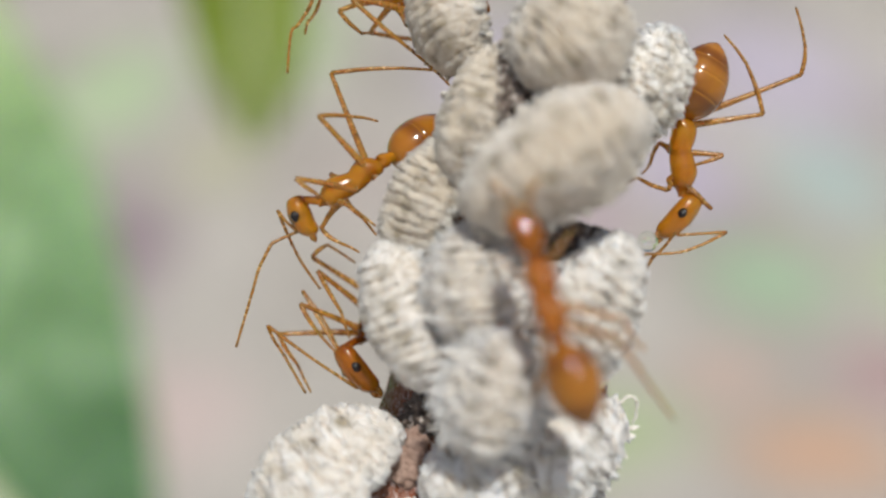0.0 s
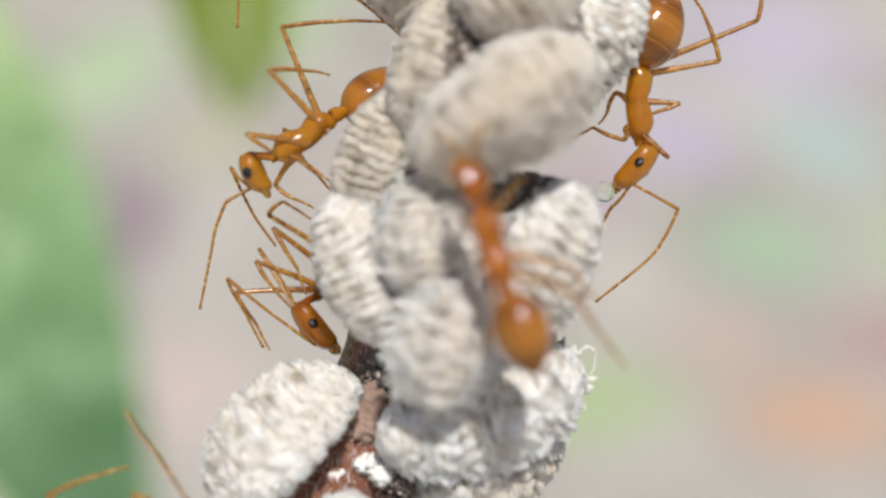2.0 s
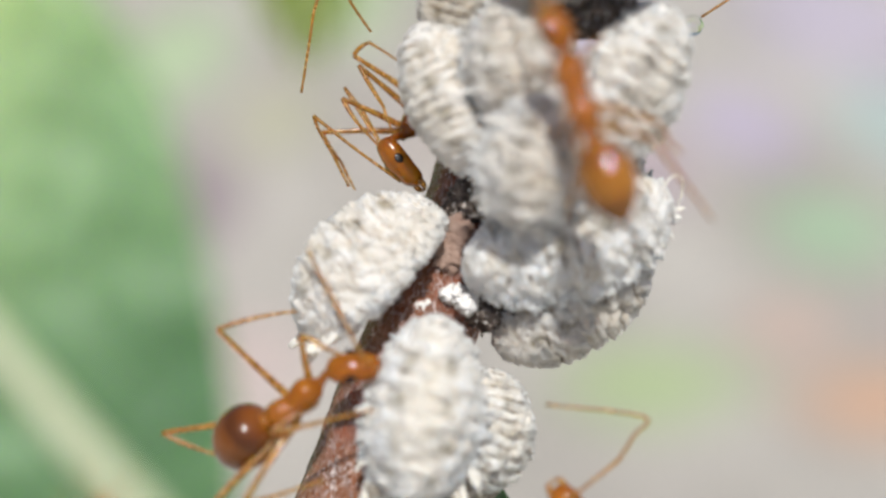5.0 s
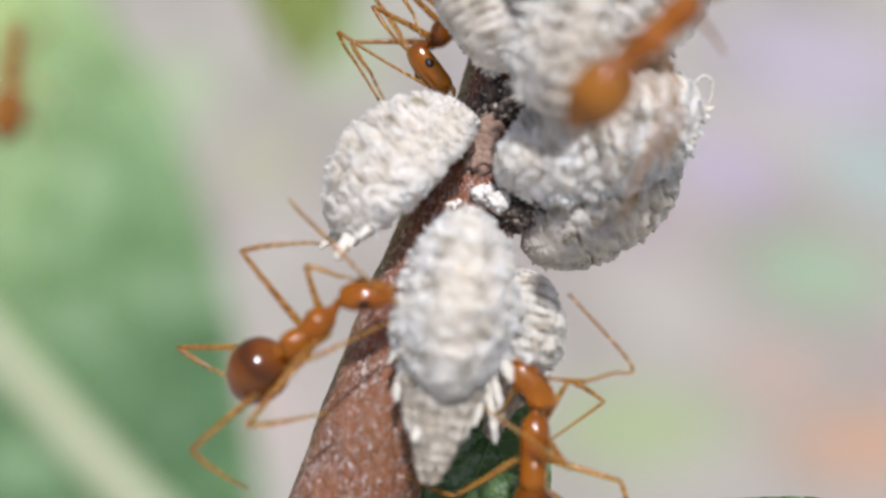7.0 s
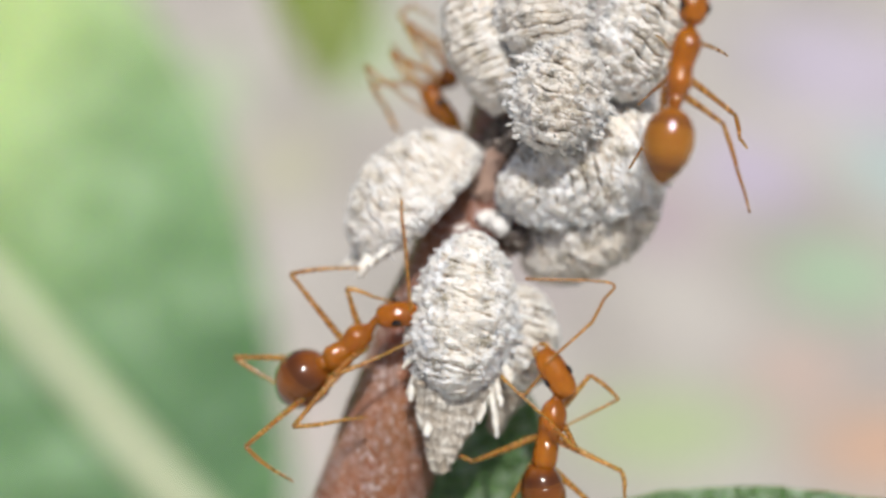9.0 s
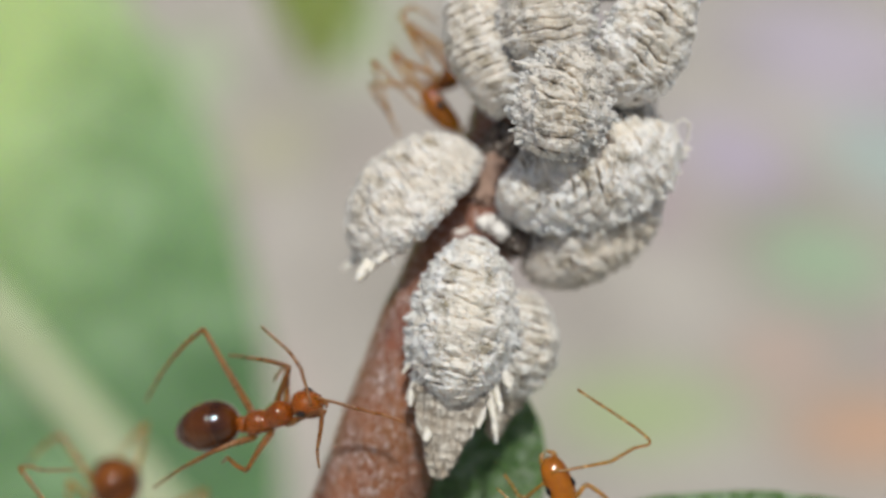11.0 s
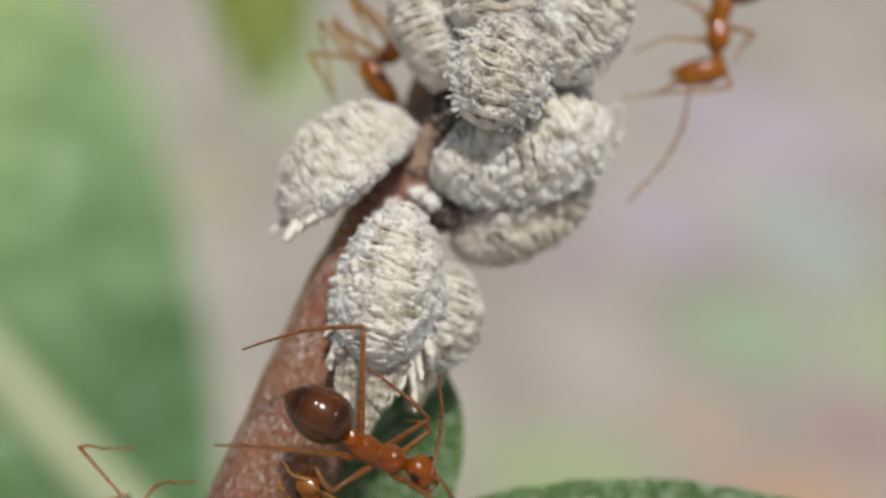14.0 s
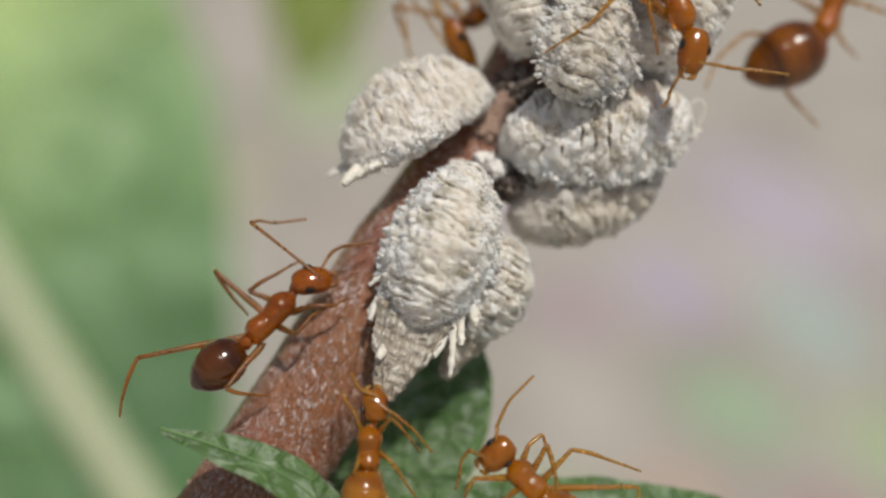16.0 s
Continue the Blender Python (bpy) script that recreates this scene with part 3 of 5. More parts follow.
NONE = []
FRINGE = [(0.84, 1, 0.14, -0.1), (0.88, -1, 0.2, -0.1), (0.92, 1, 0.24, -0.12), (0.93, -1, 0.26, -0.12), (0.955, 1, 0.28, -0.15), (0.96, -1, 0.3, -0.15), (0.98, 1, 0.3, -0.1), (0.985, -1, 0.32, -0.1)]
TUFT = [(u, s, 0.45 * long, droop) for u, s, long, droop in FRINGE]
LONG = [(u, s, 1.3 * long, droop) for u, s, long, droop in ((0.74, -1, 0.2, 0.0), (0.79, -1, 0.3, 0.0), (0.80, 1, 0.24, 0.0), (0.84, -1, 0.5, 0.05), (0.86, 1, 0.35, 0.05), (0.885, -1, 0.75, 0.1), (0.91, 1, 0.5, 0.1), (0.925, -1, 0.65, 0.05), (0.945, 1, 0.7, 0.1), (0.96, -1, 0.6, 0.05), (0.975, 1, 0.6, 0.05), (0.985, -1, 0.5, 0.02))]
RIBBONS = (((3.7, -0.75, -0.12), (3.95, -0.8, 0.08), (4.1, -0.75, 0.0), (4.08, -0.72, -0.3), (4.0, -0.7, -0.55)),)
mealybug((-0.28, -0.12, -0.42), (-2.88, -0.77, -2.74), (-0.62, -0.36, 0.7), 2.2, 1.4, 1, "cream-white mealybug with serrated waxy rim and dull spots", WAX_CREAM, FRINGE, point=0.15)
mealybug((-0.4, -1.47, -2.2), (-1.07, -1.67, -5.65), (0.05, -1, 0.12), 2.1, 1.2, 2, "white mealybug with long wax threads on the brown stalk", WAX, LONG, tail_length=1.8, point=0.4)
mealybug((0.49, -0.47, -3.36), (0.07, -0.67, -5.66), (0.75, -0.65, -0.1), 1.7, 1.0, 3, "small white mealybug tucked beside a larger one", WAX, TUFT, tail_length=1.2)
mealybug((0.03, -0.83, -1.67), (3.93, -0.53, -0.32), (0.15, -0.85, 0.5), 2.3, 1.25, 4, "white mealybug lying across the stalk with grooved back", WAX_GREY, TUFT, ridges=13, relief=1.3, curls=RIBBONS)
mealybug((3.56, 0.2, -1.1), (0.58, -0.1, -3.08), (0.35, -0.75, -0.55), 2.0, 1.15, 5, "greyish mealybug beneath another on the stalk", WAX_GREY_SHADED, NONE)
mealybug((1.72, -2.2, 1.5), (0.95, -2.2, -0.72), (0.05, -1, -0.05), 1.65, 0.72, 6, "frilled white mealybug in the middle of the cluster", WAX_CREAM, NONE, ridges=9, relief=1.2, rim_size=1.8)
mealybug((-0.48, -0.65, 3.1), (0.45, -0.85, 0.3), (-0.66, -0.76, -0.05), 1.7, 1.0, 7, "cream mealybug with finely ribbed side", WAX_CREAM, NONE, ridges=14, grain=0.55, relief=1.3, point=0.2)
mealybug((0.98, -0.45, 5.0), (-0.3, -0.49, 2.6), (-0.7, -0.7, 0.1), 1.4, 0.85, 8, "cream mealybug with ribbed flank near an ant", WAX_BEIGE_SHADED, NONE, ridges=13, grain=0.5, relief=1.3)
mealybug((0.98, -1.5, 3.35), (1.25, -1.6, 1.05), (-0.05, -1, 0), 1.85, 0.8, 9, "mottled grey and white mealybug in the cluster", WAX_CREAM, NONE, grain=0.7, relief=1.3)
mealybug((4.1, -2.03, 5.28), (0.9, -2.33, 3.45), (0.05, -0.95, 0.25), 1.9, 1.1, 10, "large smooth whitish mealybug lying aslant", WAX_BEIGE_SHADED, NONE, grain=0.4, relief=0.8, point=-0.2)
mealybug((3.85, -1.2, 3.1), (2.4, -1.42, 0.4), (0.5, -0.85, 0), 1.85, 0.95, 11, "white mealybug with grey banded back", WAX_GREY, NONE, ridges=10, relief=1.5)
mealybug((1.76, -0.78, 6.6), (0.8, -0.98, 4.02), (-0.5, -0.85, 0.1), 1.35, 0.74, 12, "pale narrow mealybug near the top of the cluster", WAX_BEIGE_SHADED, NONE, grain=0.4, relief=0.8)
mealybug((3.8, -1.62, 7.29), (2, -1.47, 5.79), (0, -0.97, 0.2), 2.13, 0.83, 13, "pale cream mealybug above the cluster", WAX_BEIGE_SHADED, NONE, grain=0.5, relief=0.8)
mealybug((4.95, -0.35, 6.96), (3.7, -0.55, 4.56), (0.65, -0.75, 0.1), 1.6, 0.9, 14, "bright white fluffy mealybug on the shaded side", WAX, NONE)
mealybug((2.73, -0.28, 1.3), (2.33, -0.18, -1.2), (0.6, -0.75, 0), 1.8, 0.8, 15, "white mealybug half hidden behind the stalk", WAX, NONE)
mealybug((3.23, -1.71, 9.57), (2.63, -1.71, 7.37), (-0.1, -0.97, 0.1), 2.13, 0.83, 16, "pale mealybug at the top of the stalk", WAX_BEIGE_SHADED, NONE, grain=0.4, relief=0.7)
mealybug((0.43, -0.03, 8.17), (1.23, -0.43, 6.17), (-0.8, -0.6, 0.1), 1.68, 0.83, 17, "pale mealybug on the upper side of the stalk", WAX_BEIGE_SHADED, NONE, grain=0.4, relief=0.7)


def droplet(place, size):
    """A clear drop of honeydew."""
    root = new("honeydew_droplet")
    root.matrix_basis = TILT @ pose(*[c * MM for c in place])
    tagged(root, "clear droplet of honeydew at the insect's edge", "droplet")
    ball = turned([(size * math.cos(math.pi * (1 - i / 20)), *([max(0.003, size * 1.1 * math.sin(math.pi * i / 20))] * 2), max(0.003, size * 0.95 * math.sin(math.pi * i / 20)), 0) for i in range(21)], 28)
    part("drop", ball, DROP, root)


droplet((4.54, 0.1, 2.91), 0.2)


# ---- leaves ----
def leaf(line, widths, normal, material, label, cup=0.2, wave=0.15, rib=0.0, thick=0.14, seed=1, veins=0):
    """A blade along a line of points (mm), its half widths running through widths; cup lifts the rims."""
    root = new("leaf")
    root.matrix_basis = TILT
    tagged(root, label, "leaf")
    pts = spline(line, 16)
    n, nv = len(pts), 33
    verts, faces, mid = [], [], []
    nrm = Vector(normal).normalized()
    top, low = [], []
    for i, p in enumerate(pts):
        way = (pts[min(i + 1, n - 1)] - pts[max(i - 1, 0)]).normalized()
        side = way.cross(nrm).normalized()
        up = side.cross(way)
        f = i / (n - 1) * (len(widths) - 1)
        k = min(int(f), len(widths) - 2)
        w = widths[k] + (widths[k + 1] - widths[k]) * (f - k)
        for j in range(nv):
            s = j / (nv - 1) * 2 - 1
            q = p + side * (s * w) + up * (cup * w * s * s)
            q += up * wave * (noise.noise(q * 0.35 + Vector((seed, 0, 0))) + 0.35 * noise.noise(q * 1.6 + Vector((seed, 5, 0))))
            edge = 1 - abs(s) ** 6
            top.append(q + up * thick * 0.5 * edge)
            low.append(q - up * thick * 0.5 * edge)
        mid.append(p + up * thick * 0.6)
    verts = top + low
    m0 = n * nv
    for i in range(n - 1):
        for j in range(nv - 1):
            a, b, c, d = i * nv + j, i * nv + j + 1, (i + 1) * nv + j + 1, (i + 1) * nv + j
            faces += [(a, b, c, d), (m0 + d, m0 + c, m0 + b, m0 + a)]
    part("blade", (verts, faces), material, root)
    if rib:
        part("midrib", tube(mid, (rib, rib * 0.9, rib * 0.6, rib * 0.3), 12), RIB if rib > 0.05 else VEIN, root)
    for k in range(veins):
        for s in (0, 1):
            i0 = int((0.08 + 0.8 * k / veins) * (n - 1))
            line = []
            for q in range(12):
                i, j = min(n - 1, i0 + round(q * n * 0.014)), (nv - 1) // 2 + (1 if s else -1) * round(q * 1.3)
                line.append(top[i * nv + j] + (top[i * nv + j] - low[i * nv + j]) * 0.1)
            r = min(0.35 * rib, 0.14)
            part("vein", tube(spline(line[::3] + line[-1:], 5), (r, r * 0.8, r * 0.3), 6), VEIN, root)
    return root


leaf([(-2.6, -0.9, -11.2), (-0.5, -0.9, -10.3), (2.2, -1.0, -9.75), (5.4, -1.2, -9.5), (9.7, -1.6, -10.2), (14, -2.2, -12)], (0.7, 1.4, 1.9, 2.0, 1.9, 0.2), (0, -0.75, 0.66), LEAF_NEAR, "green waxy leaf with pale rough rim below the insects", 0.1, 0.25, 0.07, 0.16, 3, 7)
leaf([(-1.9, 0.5, -9.4), (-0.9, 0.5, -8.2), (-0.3, 0.5, -7.0), (0.05, 0.5, -6.1), (0.3, 0.55, -5.4)], (1.5, 1.7, 1.4, 0.9, 0.08), (0.1, -1, 0.15), LEAF_NEAR, "small dark green leaf behind the tail threads", 0.15, 0.12, 0.03, 0.12, 5, 5)
leaf([(-5.32, -2.2, -8.33), (-4.03, -2.3, -8.49), (-2.79, -2.4, -8.78), (-1.24, -2.4, -9.67)], (0.05, 0.4, 0.5, 0.4), (0.2, -0.7, 0.7), LEAF_NEAR, "narrow green leaf tip with pale waxy bloom", 0.2, 0.1, 0.03, 0.1, 7)
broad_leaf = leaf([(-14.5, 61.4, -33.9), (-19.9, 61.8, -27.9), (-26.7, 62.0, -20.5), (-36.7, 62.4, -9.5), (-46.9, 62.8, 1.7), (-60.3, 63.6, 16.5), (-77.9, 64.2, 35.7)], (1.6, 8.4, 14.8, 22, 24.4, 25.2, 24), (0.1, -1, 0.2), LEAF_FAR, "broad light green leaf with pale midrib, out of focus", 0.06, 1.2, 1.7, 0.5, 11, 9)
leaf([(-11.9, 60, 9.6), (-11.8, 60, 14), (-12.6, 61, 24), (-14, 62, 43)], (0.2, 3.2, 5.6, 6.5), (0.5, -1, 0), LEAF_OLIVE, "hanging olive green leaf tip, out of focus", 0.1, 0.3, 0.3, 0.3, 13)

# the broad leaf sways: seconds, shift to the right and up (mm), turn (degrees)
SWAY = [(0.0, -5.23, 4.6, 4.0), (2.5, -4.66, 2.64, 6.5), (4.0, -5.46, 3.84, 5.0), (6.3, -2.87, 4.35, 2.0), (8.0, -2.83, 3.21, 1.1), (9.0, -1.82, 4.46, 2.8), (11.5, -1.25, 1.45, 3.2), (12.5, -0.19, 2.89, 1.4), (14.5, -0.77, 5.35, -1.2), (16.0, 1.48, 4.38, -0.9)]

# ---- ants ----
def ant(parts_at, out, legs, feelers, label, dark=False, size=1.12, russet=False, plump=0.36, belly=False):
    """An ant from the places (mm) of head middle, jaw, neck, waist, gaster middle and gaster tip at its first pose; legs: (place on the trunk 0..1, knee, ankle, toe);
    feelers: (elbow, middle, tip). Returns the thing and its pose."""
    head, jaw, neck, waist, gaster, tip = [Vector(p) for p in parts_at]
    mid = (neck + waist) / 2
    base = frame_of(mid, neck - waist, out)
    inv = base.inverted()
    root = new("ant")
    root.matrix_basis = TILT @ base
    tagged(root, label, "ant", "ants tending the mealybugs")
    made = {"root": root, "base": base, "feelers": [], "whips": [], "legs": []}
    shell = RUSSET if dark else HONEY if russet else AMBER
    limb = LIMB_DARK if dark else LIMB

    def loc(p):
        return (inv @ (Vector(p) * MM)) / MM

    long = (neck - waist).length
    h = long / 2
    k = size
    trunk = [(-h - 0.02, 0.09 * k, 0.09 * k, 0.09 * k, -0.02), (-h * 0.9, 0.17 * k, 0.17 * k, 0.15 * k, 0.0), (-h * 0.62, 0.225 * k, 0.25 * k, 0.18 * k, 0.03), (-h * 0.28, 0.215 * k, 0.235 * k, 0.2 * k, 0.0),
             (-h * 0.08, 0.20 * k, 0.19 * k, 0.2 * k, -0.01), (h * 0.2, 0.225 * k, 0.225 * k, 0.21 * k, 0.0), (h * 0.5, 0.245 * k, 0.245 * k, 0.21 * k, 0.02), (h * 0.78, 0.205 * k, 0.19 * k, 0.175 * k, 0.0), (h * 0.98, 0.10 * k, 0.09 * k, 0.10 * k, 0.0), (h * 1.12, 0.08 * k, 0.07 * k, 0.08 * k, 0.0)]
    part("trunk", turned(smooth_profile(trunk, 7), 32), shell, root)
    lp, lg, lt = loc(waist), loc(gaster), loc(tip)
    # waist node between trunk and gaster
    g_way = (lt - lg).normalized()
    g_front = lg * 2 - lt
    stalk_line = spline([Vector((-h * 0.95, 0, 0)), lp + Vector((-0.04, 0, 0.0)), g_front * 0.5 + lp * 0.5 + Vector((0, 0, 0.04)), g_front + g_way * 0.12], 6)
    part("petiole", tube(stalk_line, (0.075 * k, 0.09 * k, 0.15 * k, 0.11 * k, 0.09 * k), 16), shell, root)
    # gaster: overlapping ringed plates
    gl = (lt - g_front).length
    gw = min(plump * gl, 0.7 * k)
    prof = []
    plates = (0.0, 0.30, 0.55, 0.75, 0.9, 1.0)
    for i in range(97):
        u = i / 96
        r = (u ** 0.5 * (1 - u) ** 0.68) / 0.441
        step = min((u - p) for p in plates if u >= p)
        lip = 0.016 * math.exp(-step / 0.012) if u > 0.05 else 0
        r = max(0.004, r * gw - lip)
        prof.append((gl * (0.5 - u), r, r * 1.02, r * 0.94, 0))
    g_up = Vector((0, 0, 1))
    gm = frame_of((g_front + lt) / 2, -g_way, g_up if abs(g_way.z) < 0.9 else Vector((1, 0, 0)))
    sac = part("gaster", turned(prof, 40), GASTER_DARK if dark else GASTER_BROWN if belly else GASTER_AMBER, root, "dark glossy ringed gaster" if dark or belly else "glossy amber ringed gaster", gm)
    along = [0.5 - v.co.x / (gl * MM) for v in sac.data.vertices]
    sac.data.attributes.new("front", "FLOAT", "POINT").data.foreach_set("value", [max(0.0, 1 - u / 0.3) for u in along])
    sac.data.attributes.new("seam", "FLOAT", "POINT").data.foreach_set("value", [max(math.exp(-((u - p + 0.008) / 0.009) ** 2) for p in plates[1:-1]) for u in along])
    # head with eyes, jaws and feelers
    lh, lj = loc(head), loc(jaw)
    hw = (lj - lh).normalized()
    hl = (lj - lh).length * 2
    hm = frame_of(lh, hw, Vector((0, 0, 1)) if abs(hw.z) < 0.85 else Vector((1, 0, 0)) * (1 if hw.z < 0 else -1))
    kt, k = k, k * 0.93
    hp = [(-hl * 0.5, 0.05 * k, 0.04 * k, 0.05 * k, 0.0), (-hl * 0.46, 0.17 * k, 0.15 * k, 0.14 * k, 0.0), (-hl * 0.3, 0.25 * k, 0.21 * k, 0.19 * k, 0.0), (-hl * 0.05, 0.275 * k, 0.235 * k, 0.21 * k, 0.0), (hl * 0.18, 0.27 * k, 0.205 * k, 0.20 * k, -0.01),
          (hl * 0.36, 0.23 * k, 0.17 * k, 0.19 * k, -0.03), (hl * 0.47, 0.16 * k, 0.09 * k, 0.12 * k, -0.05), (hl * 0.52, 0.05 * k, 0.03 * k, 0.04 * k, -0.06)]
    skull = part("head", turned(smooth_profile(hp, 6), 36), shell, root, "", hm)
    neck_line = spline([Vector((h * 0.95, 0, -0.02)), (Vector((h, 0, 0)) + lh - hw * hl * 0.45) / 2, lh - hw * hl * 0.4], 4)
    part("neck", tube(neck_line, (0.085 * k, 0.075 * k, 0.09 * k), 12), shell, root)
    hinv = hm.inverted()
    for s in (-1, 1):
        ball = turned([(0.1 * math.cos(math.pi * (1 - i / 14)), *([max(0.003, 0.085 * math.sin(math.pi * i / 14))] * 3), 0) for i in range(15)], 18)
        part("eye", ball, EYE, skull, "black compound eye", Matrix.Translation(Vector((-hl * 0.05, s * 0.25 * k, 0.085 * k)) * MM) @ pose(0, 0, 0, 0, 0, 0) @ Matrix.Diagonal((k, 0.6 * k, k, 1)))
        jaw_line = spline([Vector((hl * 0.42, s * 0.13 * k, -0.06)), Vector((hl * 0.56, s * 0.12 * k, -0.07)), Vector((hl * 0.64, s * 0.02 * k, -0.08))], 4)
        part("mandible", tube(jaw_line, (0.06 * k, 0.055 * k, 0.02 * k), 10), limb, skull)
    for s, pts in zip((-1, 1), feelers):
        e, m2, t2 = [(hinv @ (loc(p) * MM)) / MM for p in pts]
        root_at = Vector((hl * 0.28, s * 0.09 * k, 0.16 * k))
        stem = part("antenna", tube(spline([root_at, root_at.lerp(e, 0.5) + Vector((0, 0, 0.03)), e], 5), (0.032, 0.03, 0.04), 9), limb, skull)
        whip = spline([e, e.lerp(m2, 0.5) + (e - root_at).normalized() * 0.06, m2, t2], 7)
        radii = [0.03 + 0.009 * (i % 2) - 0.009 * (i / 23) for i in range(24)]
        lash = part("flagellum", tube(whip, radii, 9), limb, stem)
        sight = (base @ hm).to_3x3().inverted() @ Vector((0, 1, 0))
        made["feelers"].append((stem, root_at, sight.normalized()))
        made["whips"].append((lash, e, sight.normalized()))
    k = kt
    for f, knee, ankle, toe in legs:
        lk, la, lo = loc(knee), loc(ankle), loc(toe)
        s = 1 if lk.y > 0 else -1
        hip = Vector((-h * 0.95 + f * 1.75 * h, s * 0.13 * k, -0.13 * k))
        femur = part("leg", tube(spline([hip, hip.lerp(lk, 0.12) + Vector((0, 0, -0.05)), hip.lerp(lk, 0.5), lk], 5), (0.08 * k, 0.062 * k, 0.066 * k, 0.058 * k, 0.046 * k, 0.04 * k), 10), limb, root)
        part("tibia", tube(spline([lk, lk.lerp(la, 0.5) + (lk - hip).normalized() * 0.03, la], 5), (0.038 * k, 0.042 * k, 0.038 * k, 0.028 * k), 9), limb, femur)
        toes = spline([la, la.lerp(lo, 0.5) + Vector((0, 0, 0.02)), lo], 8)
        part("tarsus", tube(toes, [0.032 - 0.012 * (i / 17) + 0.004 * (i % 3 == 0) for i in range(18)], 8), limb, femur)
        made["legs"].append((femur, hip, s, f))
    return made


MOVES, SWINGS = [], []


def moving(made, rows, steps=()):
    """rows: seconds, where the trunk has gone (mm, in the plant's frame), and its turn about the line of sight, about x and about z.
    steps: the stretches of time in which it walks, in tripod gait."""
    MOVES.append((made["root"], made["base"], rows))
    for leg, hip, side, f in made["legs"]:
        early = (f > 0.7) == (side > 0) if abs(f - 0.5) > 0.15 else side < 0
        keys = [(0.0, 0.0)]
        for a, b in steps:
            n = max(2, round((b - a) / 0.2))
            for i in range(n + 1):
                swing = 13 if (i % 2 == 0) == early else -11
                if i in (0, n):
                    swing = 0
                keys.append((a + (b - a) * i / n, swing * side))
        if keys[-1][0] < 16:
            keys.append((16.0, 0.0))
        if len(keys) > 2:
            SWINGS.append((leg, hip, Vector((0, 0, 1)), keys))


def waving(made, which, keys, piece="feelers"):
    """Turns one feeler, or the whip at its elbow, about the line of sight: (seconds, degrees)."""
    SWINGS.append((*made[piece][which], keys))


# left of the upper cluster, head down
ant_a = ant(((-2.08, 0, 3.53), (-1.94, 0, 3.14), (-1.71, 0, 3.82), (-0.57, 0, 4.5), (0.37, 0.6, 4.96), (1.08, 1.1, 5.3)), (-0.5, -0.2, 0.85),
    [(.85, (-1.19, -0.3, 3.73), (-0.91, -0.2, 3.48), (-0.67, 0, 3.15)),
     (.8, (-1.74, 0.25, 3.3), (-1.36, 0.2, 3.01), (-1.01, 0.2, 2.83)),
     (.5, (-2.13, -0.5, 4.24), (-1.73, -0.5, 3.93), (-1.44, -0.3, 3.66)),
     (.15, (-1.68, -0.5, 5.39), (-1.01, -0.2, 5.39), (-0.59, 0, 5.32)),
     (.2, (-1.49, 0.3, 6.3), (-0.13, 0.3, 6.37), (0.87, 0.3, 6.26)),
     (.5, (-1.55, 0.4, 4.36), (-1.13, 0.4, 3.68), (-0.69, 0.3, 3.33))],
    [((-2.6, 0, 2.92), (-2.75, 0, 1.95), (-2.82, 0, 0.85)), ((-2.57, 0.3, 3.66), (-2.17, 0.4, 2.7), (-1.81, 0.5, 2.13))],
    "yellow-orange ant with head lowered beside pale mealybugs", plump=0.29)
moving(ant_a, [(0.0, 0, 0, 0, 0, 0, 0), (4.3, 0, 0, 0, 0, 0, 0), (5.8, 0.5, 0, 2.2, 0, 0, 0), (16.0, 0.5, 0, 2.2, 0, 0, 0)], ((4.4, 5.8),))
waving(ant_a, 0, [(0, 14), (1, 6), (2, 10), (2.7, 0), (3.5, -6), (4, 8), (16, 0)])
# above it
ant_b = ant(((-1.18, 0.3, 8.19), (-1.6, 0.3, 7.93), (-0.75, 0.3, 8), (0.28, 0.3, 7.66), (1.04, 0.3, 7.61), (1.61, 0.3, 7.44)), (-0.2, -0.5, 0.9),
    [(.15, (-1.04, -0.1, 7.62), (0.14, 0, 6.6), (0.83, 0.1, 5.95)),
     (.5, (-0.74, 0.9, 7.18), (0.43, 0.9, 7), (1.44, 0.9, 6.84)),
     (.4, (-0.01, 0, 7.14), (0.32, 0.1, 7.1), (0.65, 0.3, 7.15)),
     (.85, (-1.29, 0, 7.43), (-0.88, 0.3, 7.05), (-0.68, 0.6, 7.08))],
    [((-1.91, 0.3, 7.5), (-2.24, 0.3, 7.07), (-2.33, 0.3, 6.31)), ((-1.78, 0.7, 7.58), (-1.96, 0.8, 7.38), (-2.03, 0.9, 7.18))],
    "orange ant climbing over the upper stalk")
